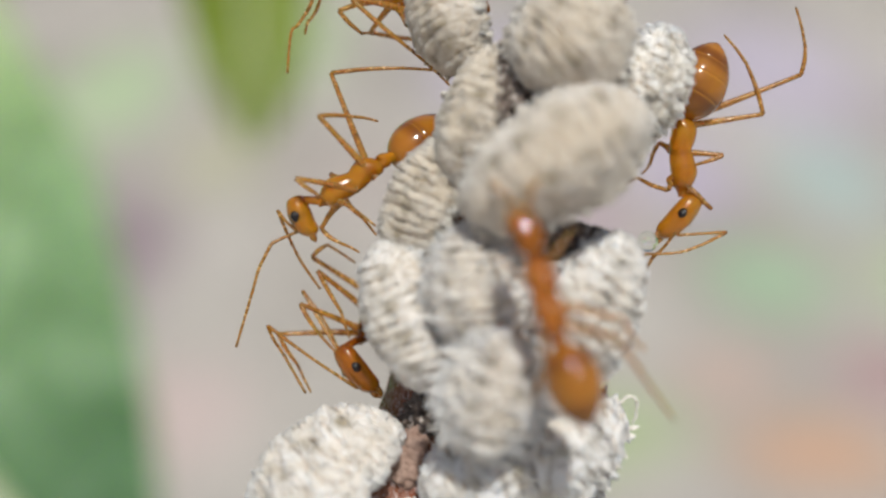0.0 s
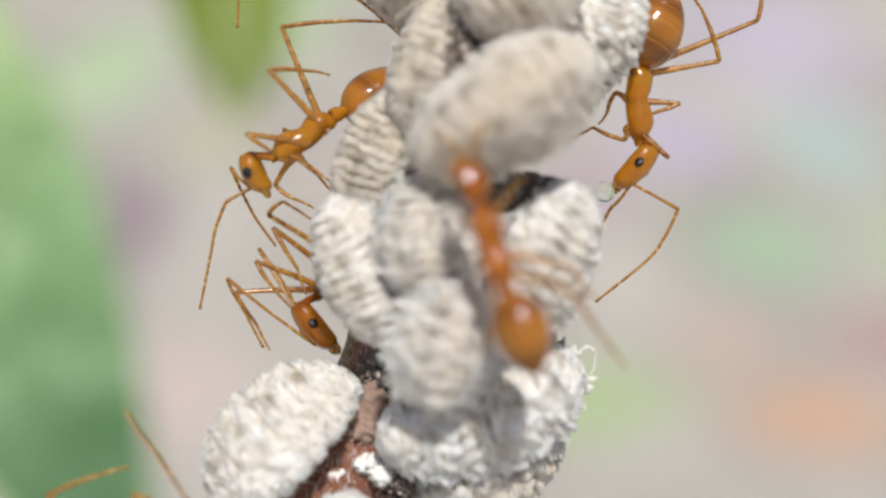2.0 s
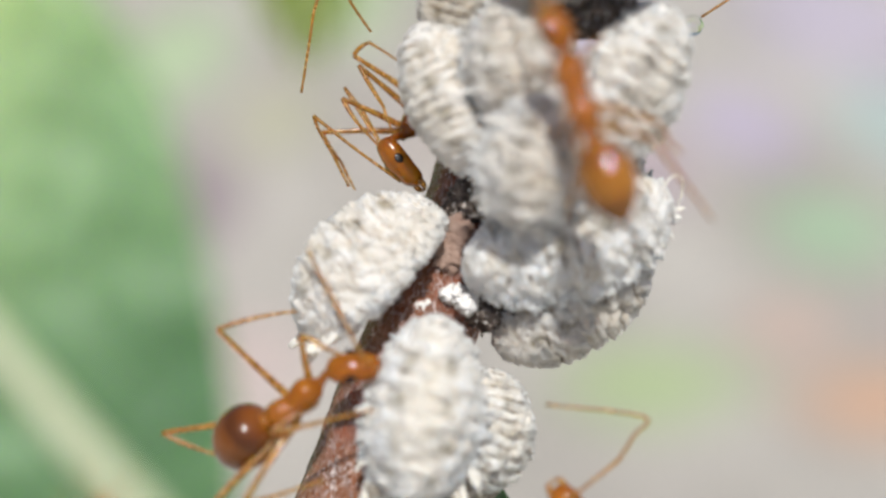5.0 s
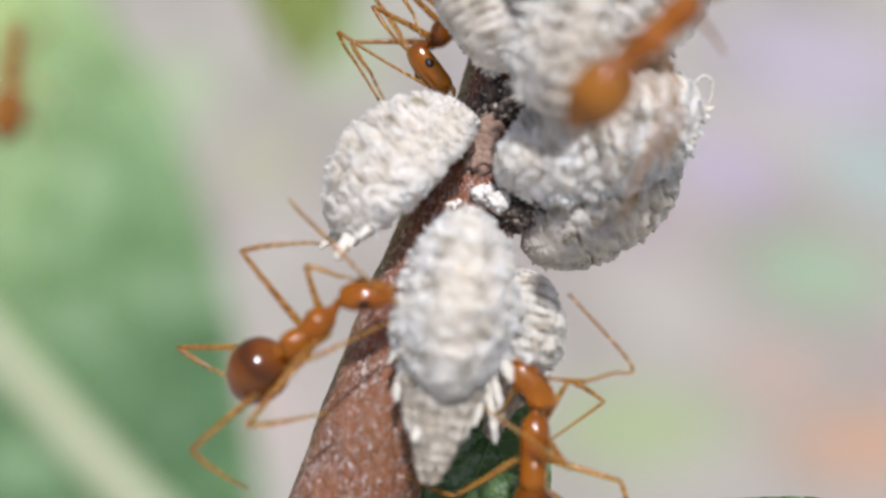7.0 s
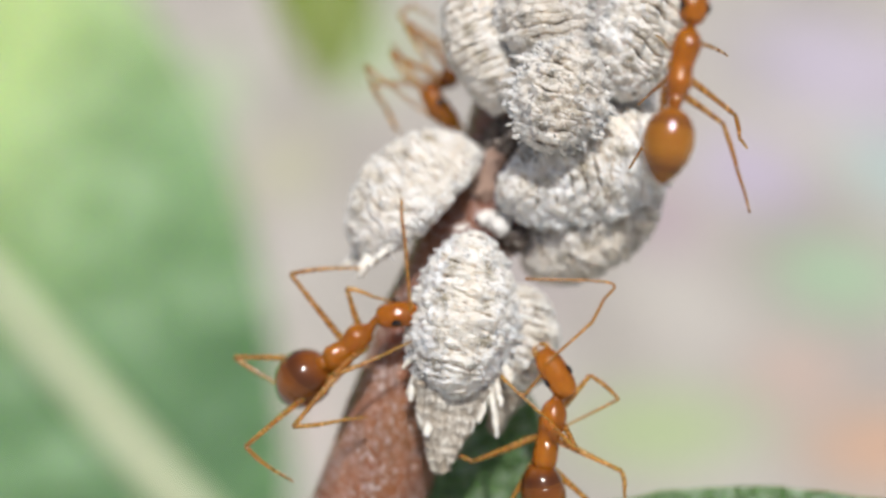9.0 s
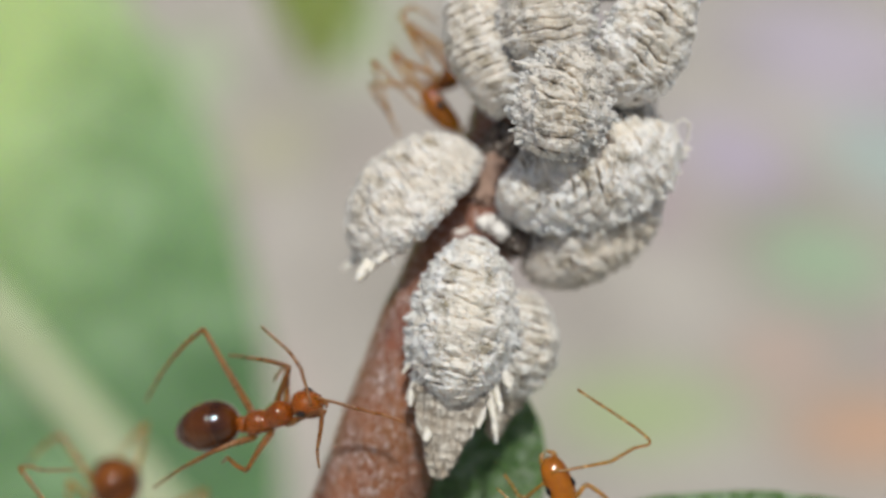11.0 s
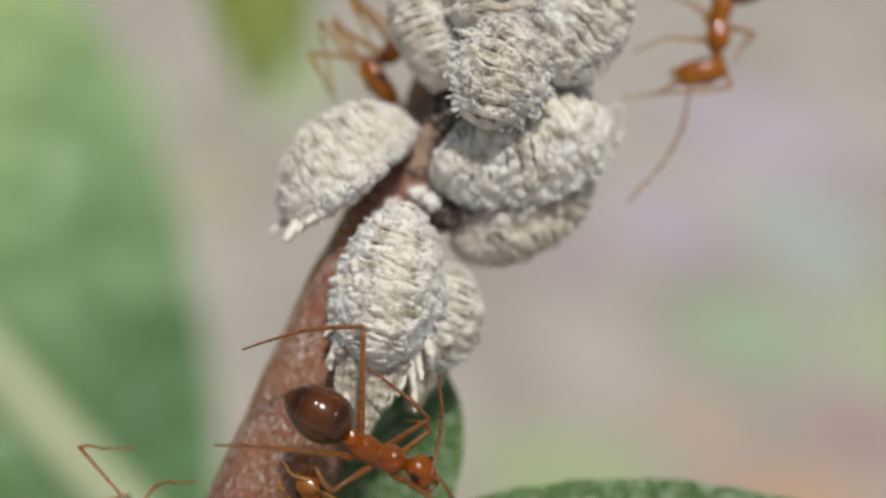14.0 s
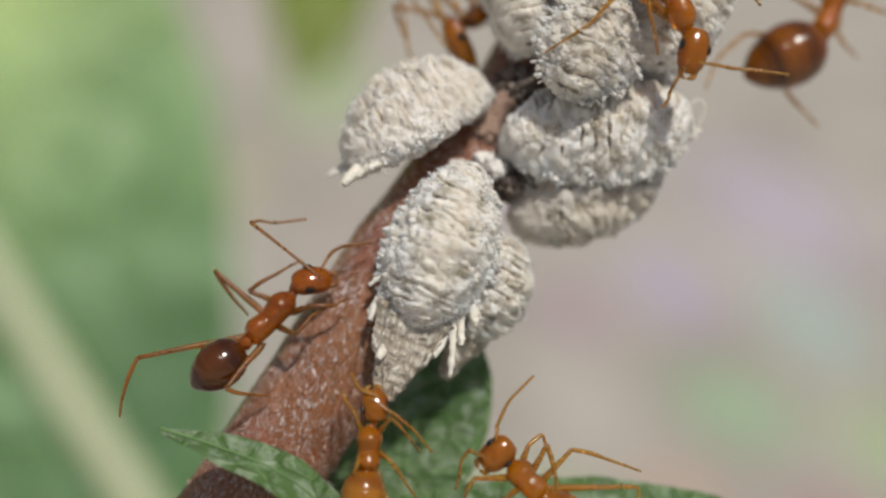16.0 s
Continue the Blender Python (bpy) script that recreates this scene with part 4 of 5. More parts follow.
# right of the upper cluster, drinking
ant_c = ant(((5.19, 0.2, 3.38), (4.84, 0.2, 2.98), (5.26, 0.2, 3.86), (5.24, 0.2, 5.36), (5.59, 0.2, 6.02), (6, 0.2, 6.73)), (0.92, -0.4, 0.05),
    [(.1, (7.61, 0.2, 6.09), (7.7, 0.2, 6.62), (7.53, 0.2, 7.4)),
     (.15, (6.86, 0.2, 5.34), (6.55, 0.2, 6.32), (6.12, 0.2, 6.89)),
     (.5, (6.06, 0.2, 4.56), (5.61, 0.2, 4.41), (5.21, 0.5, 4.3)),
     (.85, (5.81, 0.2, 3.53), (5.44, 0, 3.81), (5.13, 0.1, 4.13)),
     (.9, (4.98, 0.2, 3.9), (4.37, 0.2, 4.17), (4, 0.2, 3.98)),
     (.5, (4.89, 0.5, 4.85), (4.71, 0.5, 4.46), (4.53, 0.5, 4.24))],
    [((4.71, 0.5, 2.59), (4.49, 0.6, 2.14), (4.37, 0.6, 1.92)), ((5.75, 0.2, 2.28), (5.02, 0.2, 1.37), (3.95, 0.2, 0.71))],
    "orange ant head down sipping a clear droplet")
moving(ant_c, [(0.0, 0, 0, 0, 0, 0, 0), (4.3, 0, 0, 0, 0, 0, 0), (5.8, 1.0, 0, 4.2, 0, 0, 0), (16.0, 1.0, 0, 4.2, 0, 0, 0)], ((4.4, 5.8),))
waving(ant_c, 1, [(0, 85), (0.5, 88), (1, 88), (1.5, 33), (2, 15), (2.7, 0), (3.5, 0), (4, 88), (4.6, 40), (16, 0)], "whips")
waving(ant_c, 1, [(0, -53), (0.5, -62), (1, -79), (1.5, -35), (2, -20), (2.7, 0), (3.5, 27), (4, -85), (4.6, -40), (16, 0)])
# on the front of the cluster, climbs off to the upper right
ant_d = ant(((1.73, -3.8, 3.09), (1.62, -3.8, 3.41), (1.85, -3.8, 2.72), (2.11, -3.8, 1.49), (2.36, -3.8, 0.65), (2.55, -3.8, -0.01)), (0.3, -0.95, 0),
    [(.1, (3.12, -3.3, 1.32), (3.63, -3.2, 0.54), (4.08, -3, -0.12)),
     (.4, (3.34, -2.8, 1.57), (3.52, -2.8, 1.18), (3.71, -2.8, 1.03)),
     (.85, (1.74, -3.5, 2.31), (1.57, -3, 2.5), (1.36, -2.4, 2.7)),
     (.5, (1.86, -3.5, 1.85), (1.69, -2.9, 1.54), (1.56, -2.3, 1.31)),
     (.1, (1.97, -3.5, 1.01), (1.85, -2.9, 0.57), (1.77, -2.3, 0.11)),
     (.9, (2.16, -3.5, 2.67), (2.45, -2.9, 2.95), (2.7, -2.4, 3.14))],
    [((1.46, -3.5, 3.71), (1.29, -3.1, 3.92), (1.2, -2.8, 4.09)), ((1.92, -3.5, 3.83), (2.14, -3.1, 4.04), (2.26, -2.8, 4.25))],
    "orange ant climbing across the backs of mealybugs", size=1.05, plump=0.33, russet=True)
moving(ant_d, [(0.0, 0.12, 0.00, 0.05, -2, 0, 0), (1.5, 0.16, 0.00, 0.06, -2, 0, 0), (2.7, 0.00, 0.00, 0.02, -2, 0, 0), (4.0, 0.06, 0.00, -0.19, -4, 0, 0), (5.0, -0.03, 0.00, -0.69, -3, 0, 0), (6.3, 0.26, 0.00, -0.61, -2, 0, 0), (6.5, 0.25, 0.00, -0.58, 8, 0, 0), (7.0, 0.64, -0.60, -1.75, 61, 0, 0), (7.5, 0.83, -1.20, -2.08, 63, 0, 0), (8.0, 1.27, -1.40, -2.06, 61, 0, 0), (8.6, 1.89, 0.20, -1.46, 48, 0, 0), (9.0, 1.38, -0.60, -1.52, 27, 0, 0), (9.2, 1.39, -0.40, -1.10, 25, 0, 0), (10.2, 4.06, 1.50, 2.60, 33, 0, 0), (11.5, 5.81, 1.50, 6.76, 33, 0, 0), (16.0, 4.37, 1.50, 13.13, 33, 0, 0)], ((6.3, 7.1), (8.0, 11.0)))
# head out from under the left bug
ant_e = ant(((-1.13, 0.3, 0.56), (-0.81, 0.3, 0.1), (-1.04, 0.7, 1.12), (-0.16, 1.5, 2.07), (0.42, 1.7, 2.99), (0.88, 1.8, 3.78)), (-0.8, -0.55, 0.2),
    [(.85, (-2.19, 0.4, 1.85), (-1.85, 0.3, 1.29), (-1.48, 0.3, 0.86)),
     (.6, (-1.85, 0.5, 2.48), (-1.4, 0.4, 1.67), (-1.24, 0.3, 1.17)),
     (.8, (-2.68, 0.8, 1.24), (-2.31, 0.8, 0.62), (-2.06, 0.8, 0.07)),
     (.3, (-1.99, 0.9, 2.74), (-1.68, 0.9, 2.99), (-1.13, 0.9, 2.61))],
    [((-2.82, 0.3, 1.45), (-2.53, 0.5, 0.83), (-2.15, 0.6, 0.09)), ((-2.17, 0.7, 2.09), (-1.8, 0.6, 1.58), (-1.49, 0.6, 0.96))],
    "orange ant peering out from under a mealybug", russet=True)
waving(ant_e, 0, [(0, 0), (1.5, 6), (3, -4), (4, 5), (7, -3), (9, 4), (11.5, 10), (12.7, 0), (13.5, 8), (14.9, 22), (15.5, 14), (16, 8)])
# feeds at the left of the stalk
ant_f = ant(((-2.02, -1.8, -3.85), (-1.55, -1.8, -3.82), (-2.62, -1.8, -4.09), (-3.54, -1.8, -4.84), (-4.07, -1.5, -5.16), (-4.48, -1.2, -5.63)), (-0.5, -0.75, 0.5),
    [(.1, (-5.15, -2.2, -6.35), (-4.64, -2, -6.88), (-4.29, -1.8, -7.16)),
     (.15, (-5.52, -1.3, -4.64), (-4.87, -1.4, -5.07), (-4.39, -1.4, -5.35)),
     (.5, (-4.23, -1.6, -2.95), (-3.25, -1.5, -2.87), (-2.8, -1.4, -2.9)),
     (.85, (-3.07, -1.7, -3.28), (-2.55, -1.7, -3.47), (-2.16, -1.6, -3.6)),
     (.85, (-3.33, -2.3, -4.98), (-2.33, -2.1, -4.62), (-1.59, -2, -4.32)),
     (.45, (-4.16, -2.3, -5.97), (-3.3, -2, -5.93), (-2.75, -1.8, -5.9))],
    [((-1.84, -1.8, -2.52), (-1.89, -1.8, -1.83), (-1.88, -1.8, -1.51)), ((-1.25, -1.8, -4.25), (-0.86, -1.8, -4.4), (-0.47, -1.8, -4.53))],
    "orange ant with dark amber gaster at the stalk's side", russet=True, belly=True, plump=0.42)
moving(ant_f, [(0.0, -2.74, 0.00, 0.81, -4, 0, 0), (1.5, -1.28, 0.00, 0.73, -4, 0, 0), (2.5, -1.15, 0.00, 1.74, -4, 0, 0), (3.0, -1.30, 0.00, 1.40, 0, 0, 0), (3.5, -1.26, 0.00, 1.22, 11, 0, 0), (4.0, -0.36, 0.00, 0.95, -8, 0, 0), (4.2, -0.15, 0.00, 0.97, -5, 0, 0), (5.2, 0.08, 0.00, 0.72, 1, 0, 0), (6.3, -0.21, 0.00, 0.32, -1, 0, 0), (7.0, -0.30, 0.00, 0.12, -1, 0, 0), (8.0, -0.29, 0.00, 0.07, -3, 0, 0), (8.6, -0.25, 0.00, 0.04, -2, 0, 0), (9.0, -0.01, 0.00, 0.00, 0, 0, 0), (9.2, -0.18, 0.00, 0.25, -1, 0, 0), (9.8, -1.5, 0.80, -1.00, 35, 0, 0), (10.4, -3.4, 2.50, -2.80, 75, 0, 0), (10.9, -5.6, 3.50, -4.45, 100, 0, 0), (12.6, -5.55, 3.50, -4.5, 100, 0, 0), (13.2, -5.2, 3.50, -7.50, 100, 0, 0), (16.0, -5.10, 3.50, -10.80, 100, 0, 0)], ((0.6, 4.2), (4.4, 5.6), (9.3, 10.9), (12.6, 13.2)))
waving(ant_f, 0, [(0, -40), (4, -20), (8.5, -45), (9, 0), (9.2, -60), (16, -60)])
# dark-bellied, comes down the stalk and crosses in front
ant_n = ant(((0.83, -2.7, -7.44), (1.11, -2.7, -7.57), (0.51, -2.7, -7.45), (-0.58, -2.7, -7.51), (-1.41, -2.7, -7.26), (-2.14, -2.7, -7.21)), (0, -0.75, 0.65),
    [(.15, (-1.29, -2.4, -5.43), (-2.36, -2.3, -6.02), (-3.22, -2.2, -6.78)),
     (.5, (0.57, -2.5, -6.52), (-0.38, -2.4, -6.23), (-0.9, -2.3, -6.12)),
     (.85, (0.67, -2.35, -6.74), (0.49, -2.1, -6.67), (0.18, -1.9, -6.8)),
     (.85, (1.17, -3.1, -7.74), (0.7, -3, -8.39), (0.53, -2.9, -8.76)),
     (.5, (-0.56, -3.1, -8.41), (-1, -3, -8.14), (-1.31, -2.8, -8.28)),
     (.1, (-1.1, -3.3, -7.84), (-1.98, -3.2, -8.15), (-2.86, -3.1, -8.55))],
    [((0.87, -2.5, -6.72), (0.68, -2.5, -6.21), (0.36, -2.5, -5.68)), ((1.85, -2.7, -7.85), (2.27, -2.7, -8.09), (2.63, -2.7, -8.35))],
    "orange ant with dark glossy gaster crossing the stalk", dark=True, russet=True, plump=0.355)
moving(ant_n, [(0.0, -4.19, 0.00, 0.52, -58, 0, 0), (9.2, -9.38, 0.00, -4.07, -58, 0, 0), (10.3, -8.56, 0.50, -1.88, -38, 0, 0), (10.8, -6.02, 0.80, 0.37, -28, 0, 0), (11.3, -3.58, 0.80, 2.90, 14, 0, -45), (11.5, -4.2, 0.60, 1.78, 76, 0, -35), (12.0, -4.68, 0.60, 1.15, 91, 0, -35), (12.5, -4.7, 0.60, 1.05, 117, 0, -8), (12.7, -4.55, 0.60, 1.15, 106, 0, -15), (13.0, -4.35, 0.60, 1.28, 88, 0, -35), (13.5, -3.45, 0.40, 0.7, 88, 0, -35), (14.0, -0.77, -0.30, 0.41, 23, 0, 0), (14.2, -0.35, 0.00, -0.03, 18, 0, 0), (14.5, -0.01, 0.00, 0.00, -0, 0, 0), (14.9, -0.85, 0.00, -0.29, 22, 0, 0), (15.0, -1.01, 0.00, -1.91, 27, 0, 0), (15.5, -0.42, 0.00, -3.23, 42, 0, 0), (16.0, -0.05, 0.00, -4.90, 42, 0, 0)], ((9.4, 11.2), (11.3, 12.1), (12.9, 14.9)))
waving(ant_n, 1, [(0, 0), (14, 0), (14.2, -30), (14.5, 0), (14.9, 20), (16, 0)])
# comes up from the leaf at the right
ant_g = ant(((1.07, -1.9, -5.14), (0.8, -1.9, -4.68), (1.08, -1.9, -5.63), (0.74, -1.9, -7.14), (0.79, -1.9, -7.65), (0.9, -1.9, -8.39)), (0.2, -0.95, 0.2),
    [(.9, (1.77, -1.7, -5.2), (2.35, -1.6, -5.71), (1.25, -1.5, -6.26)),
     (.5, (2.35, -1.9, -7.11), (2.39, -1.9, -7.53), (2.4, -1.9, -8.09)),
     (.5, (-0.63, -1.7, -6.92), (-1.18, -1.5, -6.65), (-1.59, -1.3, -6.38)),
     (.85, (1.45, -2.4, -6.62), (0.76, -2.4, -5.88), (-0.04, -2.1, -5.17)),
     (.1, (1.86, -1.7, -7.9), (2.31, -1.5, -8.65), (2.55, -1.3, -9.29)),
     (.1, (0.04, -1.7, -7.85), (-0.44, -1.5, -8.58), (-0.7, -1.3, -9.21))],
    [((0.46, -1.8, -5.56), (0.19, -1.8, -5.38), (-0.03, -1.8, -5.15)), ((1.81, -1.9, -4.12), (2.18, -1.9, -3.34), (0.49, -1.9, -3.23))],
    "orange ant reaching up from a green leaf", russet=True, belly=True, plump=0.3)
moving(ant_g, [(0.0, 1.56, 0.00, -1.25, -0, 0, 0), (4.2, 0.79, 0.00, -0.92, -0, 0, 0), (6.3, 0.18, 0.00, 0.18, 1, 0, 0), (6.5, -0.40, 0.50, -0.25, -5, 0, 0), (7.0, -0.36, 0.50, -0.31, -8, 0, 0), (7.5, -0.03, 0.00, -0.52, -2, 0, 0), (8.0, -0.14, 0.00, -0.58, -0, 0, 0), (8.6, -0.20, 0.00, -0.49, -0, 0, 0), (9.0, -0.01, 0.00, 0.01, 1, 0, 0), (9.2, 0.13, 0.00, 0.28, 1, 0, 0), (10.2, -0.33, 0.00, -1.47, 10, 0, 0), (11.5, -0.13, 0.00, -2.17, 10, 0, 0), (12.5, -2.14, 0.00, -2.81, -0, 0, 0), (13.0, -1.47, 0.00, -2.78, -0, 0, 0), (14.0, -1.03, 0.00, -5.76, -0, 0, 0), (15.0, -0.61, 0.00, -5.72, -0, 0, 0), (16.0, 1.81, 0.00, -9.50, -0, 0, 0)], ((4.4, 6.2), (9.3, 12.4)))
waving(ant_g, 1, [(0, 0), (6.3, 10), (7, 55), (7.5, 75), (8, 52), (8.6, 48), (9, 0), (9.2, 25), (16, 0)])
# climbs the stalk's left side late
ant_h = ant(((-3.32, -1.4, -6.77), (-2.93, -1.4, -6.77), (-3.73, -1.4, -6.97), (-4.69, -1.4, -7.73), (-5.39, -1.4, -8.13), (-5.95, -1.4, -8.44)), (-0.3, -0.85, 0.5),
    [(.1, (-6.84, -1.6, -7.7), (-7.24, -1.5, -8.36), (-7.39, -1.4, -8.77)),
     (.5, (-5.2, -1.1, -6.24), (-4.94, -1, -6.84), (-4.7, -0.9, -7.23)),
     (.85, (-4.57, -1.3, -6.77), (-4.02, -1.2, -6.53), (-3.45, -1.1, -6.32)),
     (.5, (-3.76, -1.9, -7.75), (-3.41, -1.8, -7.46), (-3.1, -1.6, -7.37)),
     (.85, (-3.34, -1.8, -7.27), (-2.94, -1.7, -7.34), (-2.68, -1.5, -7.23)),
     (.1, (-5.21, -1.9, -8.55), (-4.84, -1.7, -8.74), (-4.49, -1.4, -8.86))],
    [((-4.34, -1.2, -5.42), (-3.87, -1.1, -5.5), (-3.25, -1, -5.52)), ((-2.82, -1.3, -6.26), (-2.42, -1.3, -6.21), (-2.01, -1.3, -6.21))],
    "orange ant with dark gaster climbing the brown stalk", dark=True, russet=True, plump=0.37)
moving(ant_h, [(0.0, -6.24, 0.00, 1.88, -8, 0, 0), (9.2, -8.08, 0.00, -1.75, -8, 0, 0), (11.3, -5.70, 0.00, -1.33, 2, 0, 0), (12.5, -5.72, 0.00, -1.63, 2, 0, 0), (12.7, -5.49, 0.00, -1.44, 2, 0, 0), (13.0, -4.86, 0.00, -0.91, 2, 0, 0), (13.5, -4.62, 0.00, -1.26, -0, 0, 0), (14.0, -2.41, 0.00, -1.91, -4, 0, 0), (14.2, -1.87, 0.00, -1.25, -4, 0, 0), (14.5, -1.02, 0.00, -0.38, -8, 0, 0), (14.9, -0.34, 0.00, 0.24, -4, 0, 0), (15.2, -0.01, 0.00, 0.00, -0, 0, 0), (15.5, 0.27, 0.00, -0.10, -2, 0, 0), (16.0, 0.43, 0.00, 1.44, -20, 0, 0)], ((9.4, 11.2), (13.4, 14.6), (14.9, 16.0)))
# comes down the right side and turns back
ant_j = ant(((5.33, 0.2, 0.35), (4.79, 0.2, 0.23), (5.64, 0.2, 0.78), (5.72, 0.2, 2.13), (6.37, 0.2, 2.77), (7.09, 0.2, 3.43)), (0.6, -0.75, 0.2),
    [(.85, (5.99, 0.2, 0.04), (4.73, 0.2, -0.11), (3.56, 0.2, -0.27)),
     (.85, (5.16, 0.2, 1.09), (4.52, 0.2, 1.11), (3.79, 0.2, 0.76)),
     (.5, (6.55, 0.4, 1.31), (6.27, 0.4, 1), (6.13, 0.4, 0.63)),
     (.5, (5.34, 0.4, 1.79), (5, 0.5, 2.01), (4.66, 0.6, 2.12)),
     (.1, (7.33, 0.2, 2.52), (7.75, 0.2, 3.26), (7.81, 0.2, 3.97)),
     (.1, (6.08, 0.5, 3.3), (5.5, 0.6, 3.63), (5.03, 0.7, 3.85))],
    [((4.49, 0.2, -0.1), (4.18, 0.3, -0.16), (3.83, 0.4, -0.22)), ((5.12, 0.2, -0.95), (4.6, 0.2, -1.85), (3.95, 0.2, -2.6))],
    "orange ant hanging beside the mealybugs on the stalk", russet=True, belly=True)
moving(ant_j, [(0.0, 12.00, 0.00, 23.41, -0, 0, 0), (9.2, 7.16, 0.00, 11.20, -0, 0, 0), (11.5, 3.60, 0.00, 5.33, -0, 0, 0), (12.4, 1.13, 0.00, 4.42, -0, 0, 0), (12.7, -0.13, 0.00, 2.89, -0, 0, 0), (13.0, 0.75, 0.00, 3.10, -0, 0, 0), (13.5, 0.69, 0.00, 2.26, 3, 0, 0), (14.0, 0.69, 0.00, 0.69, -0, 0, 0), (14.5, 0.50, 0.00, -0.17, 3, 0, 0), (14.9, -0.01, 0.00, -0.01, -0, 0, 0), (15.0, 0.68, 0.00, 0.79, 18, 0, 0), (15.2, 0.67, 0.00, 0.91, 33, 0, 0), (15.4, 0.06, 0.00, 1.67, 93, 0, 0), (15.6, 0.17, 0.00, 2.12, 163, 0, 0), (15.8, 0.63, 0.00, 1.44, 181, 0, 0), (16.0, 1.03, 0.00, 1.34, 187, 0, 0)], ((11.4, 14.0), (14.6, 16.0)))
waving(ant_j, 1, [(0, 0), (13.6, 0), (14, -10), (14.5, -35), (14.7, -20), (14.9, 0), (16, 0)], "whips")
waving(ant_j, 1, [(0, 0), (13, 0), (13.6, 20), (14, 10), (14.5, -2), (14.9, 0), (16, 0)])
# comes down over the cluster at the end
ant_k = ant(((3.22, -2.9, 0.48), (3.2, -2.9, 0.06), (3.02, -2.9, 0.82), (2.45, -2.9, 1.97), (2.08, -2.9, 2.67), (1.72, -2.9, 3.43)), (0, -0.95, 0.25),
    [(.85, (1.72, -3.1, 1.33), (1.24, -2.9, 0.63), (0.51, -2.6, -0.01)),
     (.85, (2.14, -3.2, 1.27), (2.37, -3.1, 0.69), (2.57, -2.9, 0.26)),
     (.5, (1.61, -3.1, 1.96), (1.17, -2.8, 1.75), (0.71, -2.5, 1.53)),
     (.5, (3.42, -3.1, 2.1), (3.99, -2.8, 1.87), (4.45, -2.5, 1.71)),
     (.1, (1.3, -2.9, 2.73), (0.75, -2.6, 3.07), (0.3, -2.4, 3.29)),
     (.1, (2.99, -2.9, 3.07), (3.43, -2.6, 3.61), (3.87, -2.4, 4.01))],
    [((3, -2.7, -0.18), (2.99, -2.5, -0.42), (2.93, -2.4, -0.58)), ((4.01, -2.9, 0.29), (4.42, -2.9, 0.34), (5.09, -2.9, 0.38))],
    "orange ant coming down over the white mealybugs", russet=True)
moving(ant_k, [(0.0, 4.04, 0.00, 28.46, 26, 0, 0), (11.5, 4.99, 0.00, 16.56, 26, 0, 0), (14.5, 3.36, 0.00, 4.74, 26, 0, 0), (15.2, 1.22, 0.00, 3.01, 26, 0, 0), (15.8, 0.61, 0.00, 0.55, 21, 0, 0), (16.0, -0.03, 0.00, -0.01, 0, 0, 0)], ((14.6, 16.0),))
# climbs the foot of the stalk
ant_l = ant(((-1.45, -2.2, -7.16), (-1.55, -2.2, -6.88), (-1.47, -2.2, -7.56), (-1.37, -2.2, -8.4), (-1.36, -2.2, -8.93), (-1.33, -2.2, -9.51)), (0, -0.95, 0.15),
    [(.85, (-1.78, -2.4, -7.38), (-1.98, -2.2, -7.22), (-2.14, -1.9, -7.01)),
     (.85, (-1.14, -2.4, -7.32), (-0.77, -2.2, -7.6), (-0.44, -1.9, -7.9)),
     (.5, (-1.58, -2.5, -8.26), (-1.64, -2.3, -8.59), (-1.68, -2, -9.03)),
     (.5, (-1, -2.5, -8.08), (-0.67, -2.3, -8.42), (-0.33, -2, -8.79)),
     (.1, (-1.66, -2.3, -9.13), (-1.8, -2.1, -9.62), (-1.85, -1.9, -9.99)),
     (.1, (-0.83, -2.3, -8.98), (-0.52, -2.1, -9.5), (-0.3, -1.9, -9.82))],
    [((-1.76, -2.3, -6.91), (-1.9, -2.2, -6.78), (-2.03, -2.1, -6.65)), ((-1.05, -2.4, -7.25), (-0.62, -2.3, -7.51), (-0.24, -2.2, -7.83))],
    "small orange ant climbing from the green leaves", size=1.0, russet=True)
moving(ant_l, [(0.0, -1.16, 0.00, -6.16, 1, 0, 0), (11.5, -1.47, 0.00, -3.58, 1, 0, 0), (13.5, -1.26, 0.00, -0.36, 1, 0, 0), (14.5, -0.24, 0.00, -1.08, 1, 0, 0), (14.9, -0.30, 0.00, 0.3, 1, 0, 0), (15.0, -0.45, 0.00, 0.02, 1, 0, 0), (15.2, -0.27, 0.00, -0.40, 1, 0, 0), (15.4, -0.26, 0.00, -0.20, 1, 0, 0), (16.0, 0.00, 0.00, -0.00, -0, 0, 0)], ((14.9, 16.0),))
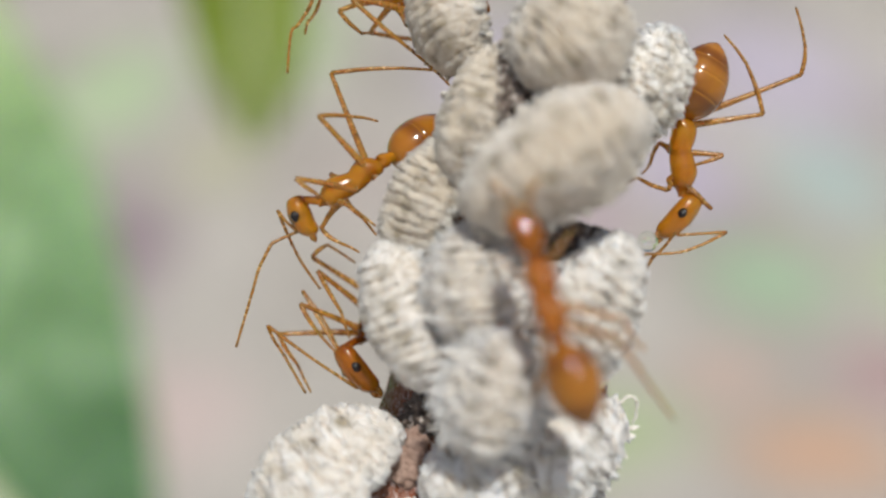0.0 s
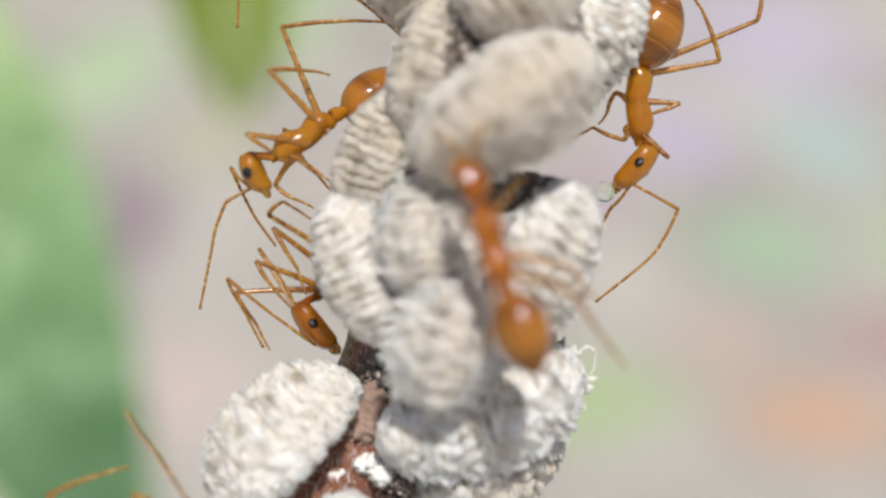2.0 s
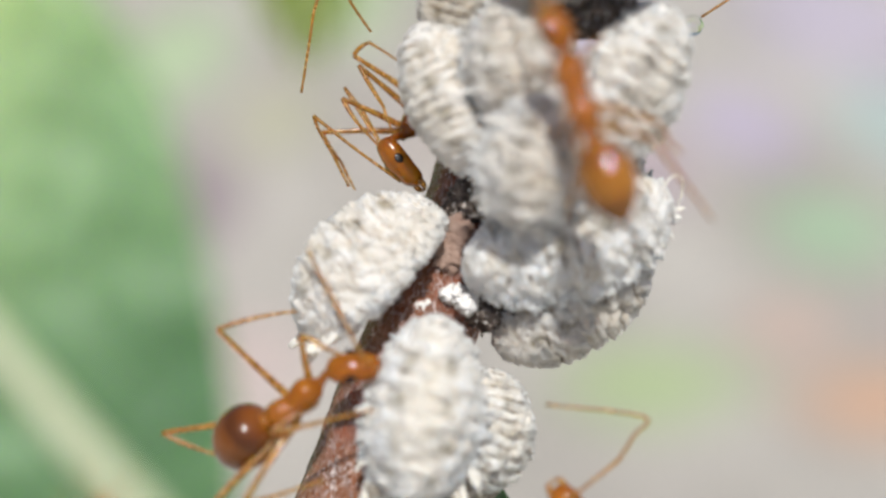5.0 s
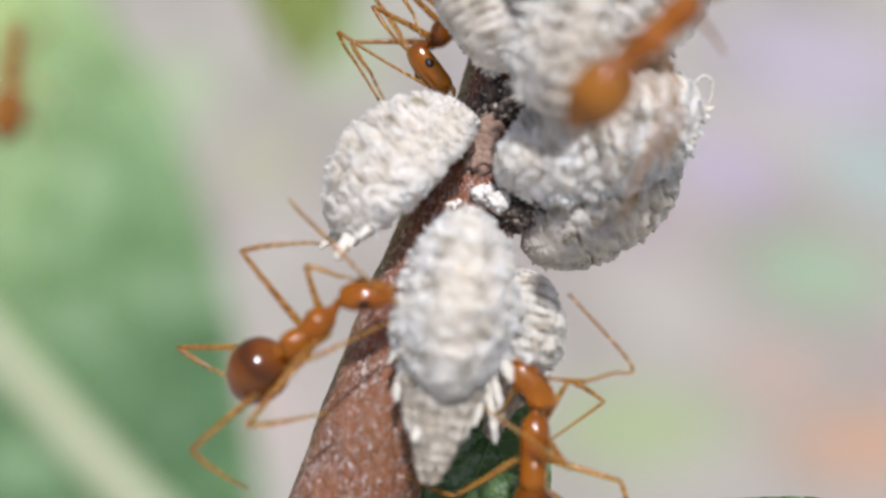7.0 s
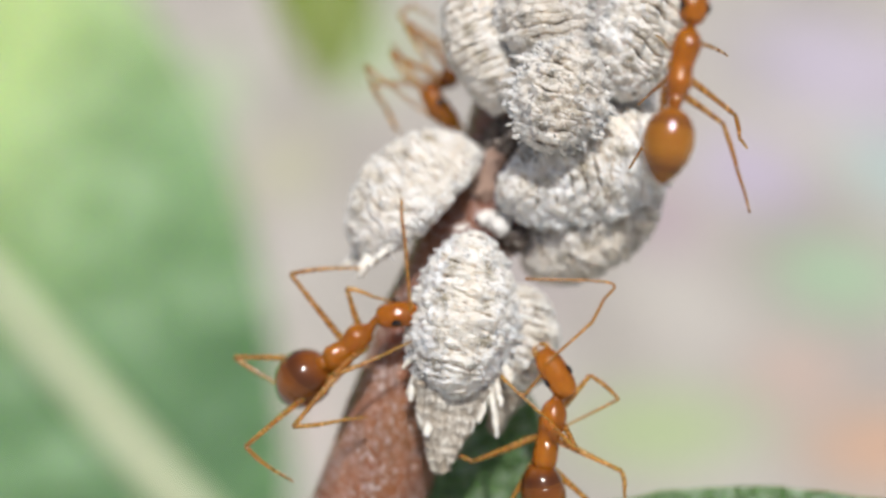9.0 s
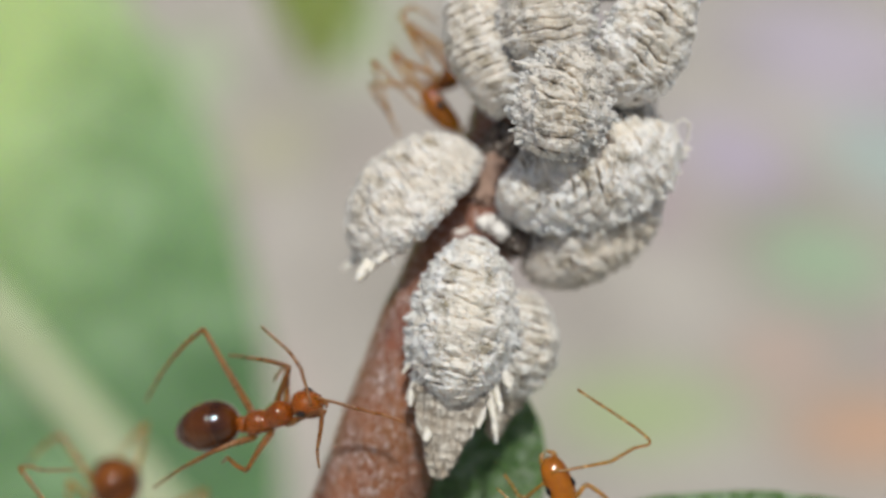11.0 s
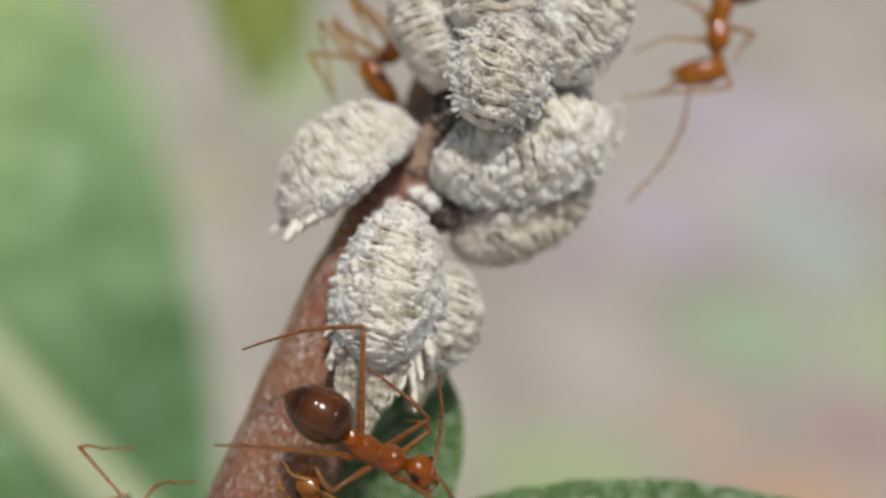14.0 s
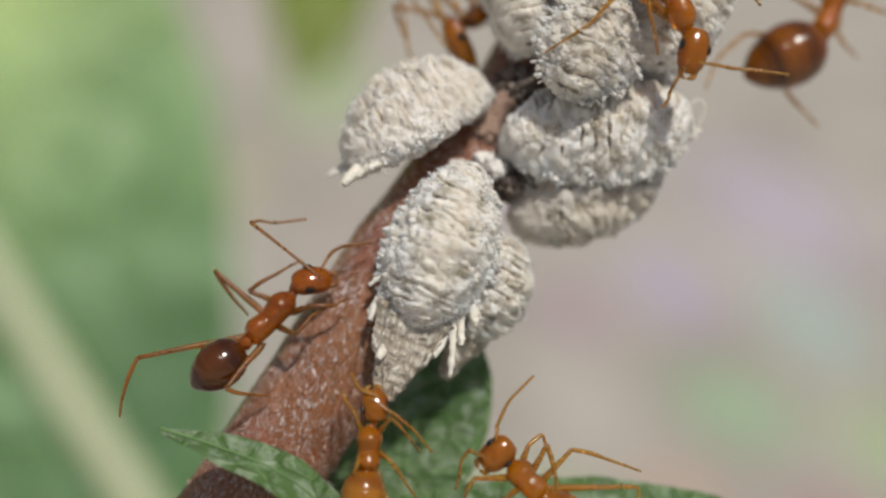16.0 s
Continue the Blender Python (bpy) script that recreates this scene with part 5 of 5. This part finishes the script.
# at the foot of the stalk, turned right
ant_m = ant(((0.96, -2.4, -7.64), (0.74, -2.4, -7.92), (1.25, -2.4, -7.77), (1.95, -2.4, -8.26), (2.49, -2.4, -8.64), (3.08, -2.4, -8.96)), (-0.1, -0.9, 0.45),
    [(.85, (0.61, -2.6, -8.15), (0.53, -2.4, -8.51), (0.49, -2.2, -8.82)),
     (.85, (1.53, -2.2, -7.4), (1.77, -2.1, -7.15), (2.21, -2, -7.96)),
     (.5, (1.86, -2.3, -7.3), (2.16, -2.3, -7.92), (2.25, -2.2, -8.35)),
     (.2, (2.34, -2.3, -7.3), (3.06, -2.2, -7.36), (3.76, -2.1, -7.47)),
     (.5, (1.27, -2.7, -8.33), (1.14, -2.5, -8.7), (1, -2.3, -8.98)),
     (.1, (3.37, -2.4, -7.79), (3.71, -2.3, -7.75), (3.86, -2.2, -8.17))],
    [((0.43, -2.4, -7.68), (0.35, -2.3, -8.13), (0.35, -2.2, -8.47)), ((0.86, -2.4, -7.12), (1.03, -2.4, -6.56), (1.35, -2.4, -6.08))],
    "orange ant among the leaves at the stalk's foot", size=1.1, russet=True)
moving(ant_m, [(0.0, 1.60, 0.00, -8.14, 1, 0, 0), (11.5, 0.91, 0.00, -4.65, 1, 0, 0), (14.5, 0.6, 0.00, -3.30, 1, 0, 0), (15.0, -0.7, 0.00, 0.1, 1, 0, 0), (15.2, 0.24, 0.00, -0.23, 1, 0, 0), (15.4, -0.29, 0.00, -0.10, 1, 0, 0), (15.5, -0.08, 0.00, -0.00, 1, 0, 0), (16.0, -0.01, 0.00, 0.01, 1, 0, 0)], ((14.9, 15.8),))
# far off on the broad leaf
ant_p = ant(((-14.32, 13, 4.91), (-14.3, 13, 5.36), (-14.4, 13, 4.45), (-14.52, 13, 3.28), (-14.61, 13, 2.47), (-14.71, 13, 1.65)), (-0.2, -0.95, 0.1),
    [(.85, (-13.34, 12.8, 4.63), (-12.94, 13, 5.01), (-12.85, 13.3, 5.44)),
     (.85, (-15.07, 12.8, 4.72), (-15.5, 13, 5.15), (-15.8, 13.3, 5.6)),
     (.5, (-13.29, 12.8, 3.72), (-12.84, 13, 3.37), (-12.78, 13.3, 3.05)),
     (.5, (-15.38, 12.8, 3.84), (-15.94, 13, 3.54), (-16.27, 13.3, 3.24)),
     (.1, (-13.52, 12.8, 2.83), (-13.27, 13, 1.94), (-13.31, 13.3, 1.43)),
     (.1, (-15.33, 12.8, 2.93), (-15.82, 13, 2.08), (-16.16, 13.3, 1.58))],
    [((-14.74, 13, 5.75), (-14.9, 13, 6.21), (-14.98, 13, 6.58)), ((-13.73, 13, 5.69), (-13.44, 13, 6.04), (-13.33, 13, 6.49))],
    "orange ant far off on the broad leaf", russet=True)
moving(ant_p, [(0.0, 4.79, 0.00, -17.67, 6, 0, 0), (4.2, 2.53, 0.00, -15.14, 6, 0, 0), (6.3, 0.83, 0.00, -5.70, 1, 0, 0), (6.5, -0.50, 0.00, -2.54, 1, 0, 0), (7.0, -0.02, 0.00, -0.90, 1, 0, 0), (7.6, -2.36, 0.00, 1.93, -4, 0, 0), (9.0, -9.77, -0.00, 6.89, -34, 0, 0), (16.0, -18.67, 0.00, 0.72, -34, 0, 0)], ((5.4, 7.6),))


def motions():
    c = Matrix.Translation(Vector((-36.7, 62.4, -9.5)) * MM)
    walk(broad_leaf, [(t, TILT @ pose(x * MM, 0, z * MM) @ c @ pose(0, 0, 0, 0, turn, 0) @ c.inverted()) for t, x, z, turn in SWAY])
    for root, base, rows in MOVES:
        c = Matrix.Translation(base.translation)
        walk(root, [(t, TILT @ Matrix.Translation(Vector((x, y, z)) * MM) @ c @ pose(0, 0, 0, rx, turn, rz) @ c.inverted() @ base) for t, x, y, z, turn, rx, rz in rows])
    for ob, pivot, axis, keys in SWINGS:
        at = Matrix.Translation(pivot * MM)
        walk(ob, [(t, at @ Matrix.Rotation(radians(a), 4, axis) @ at.inverted()) for t, a in keys])


motions()
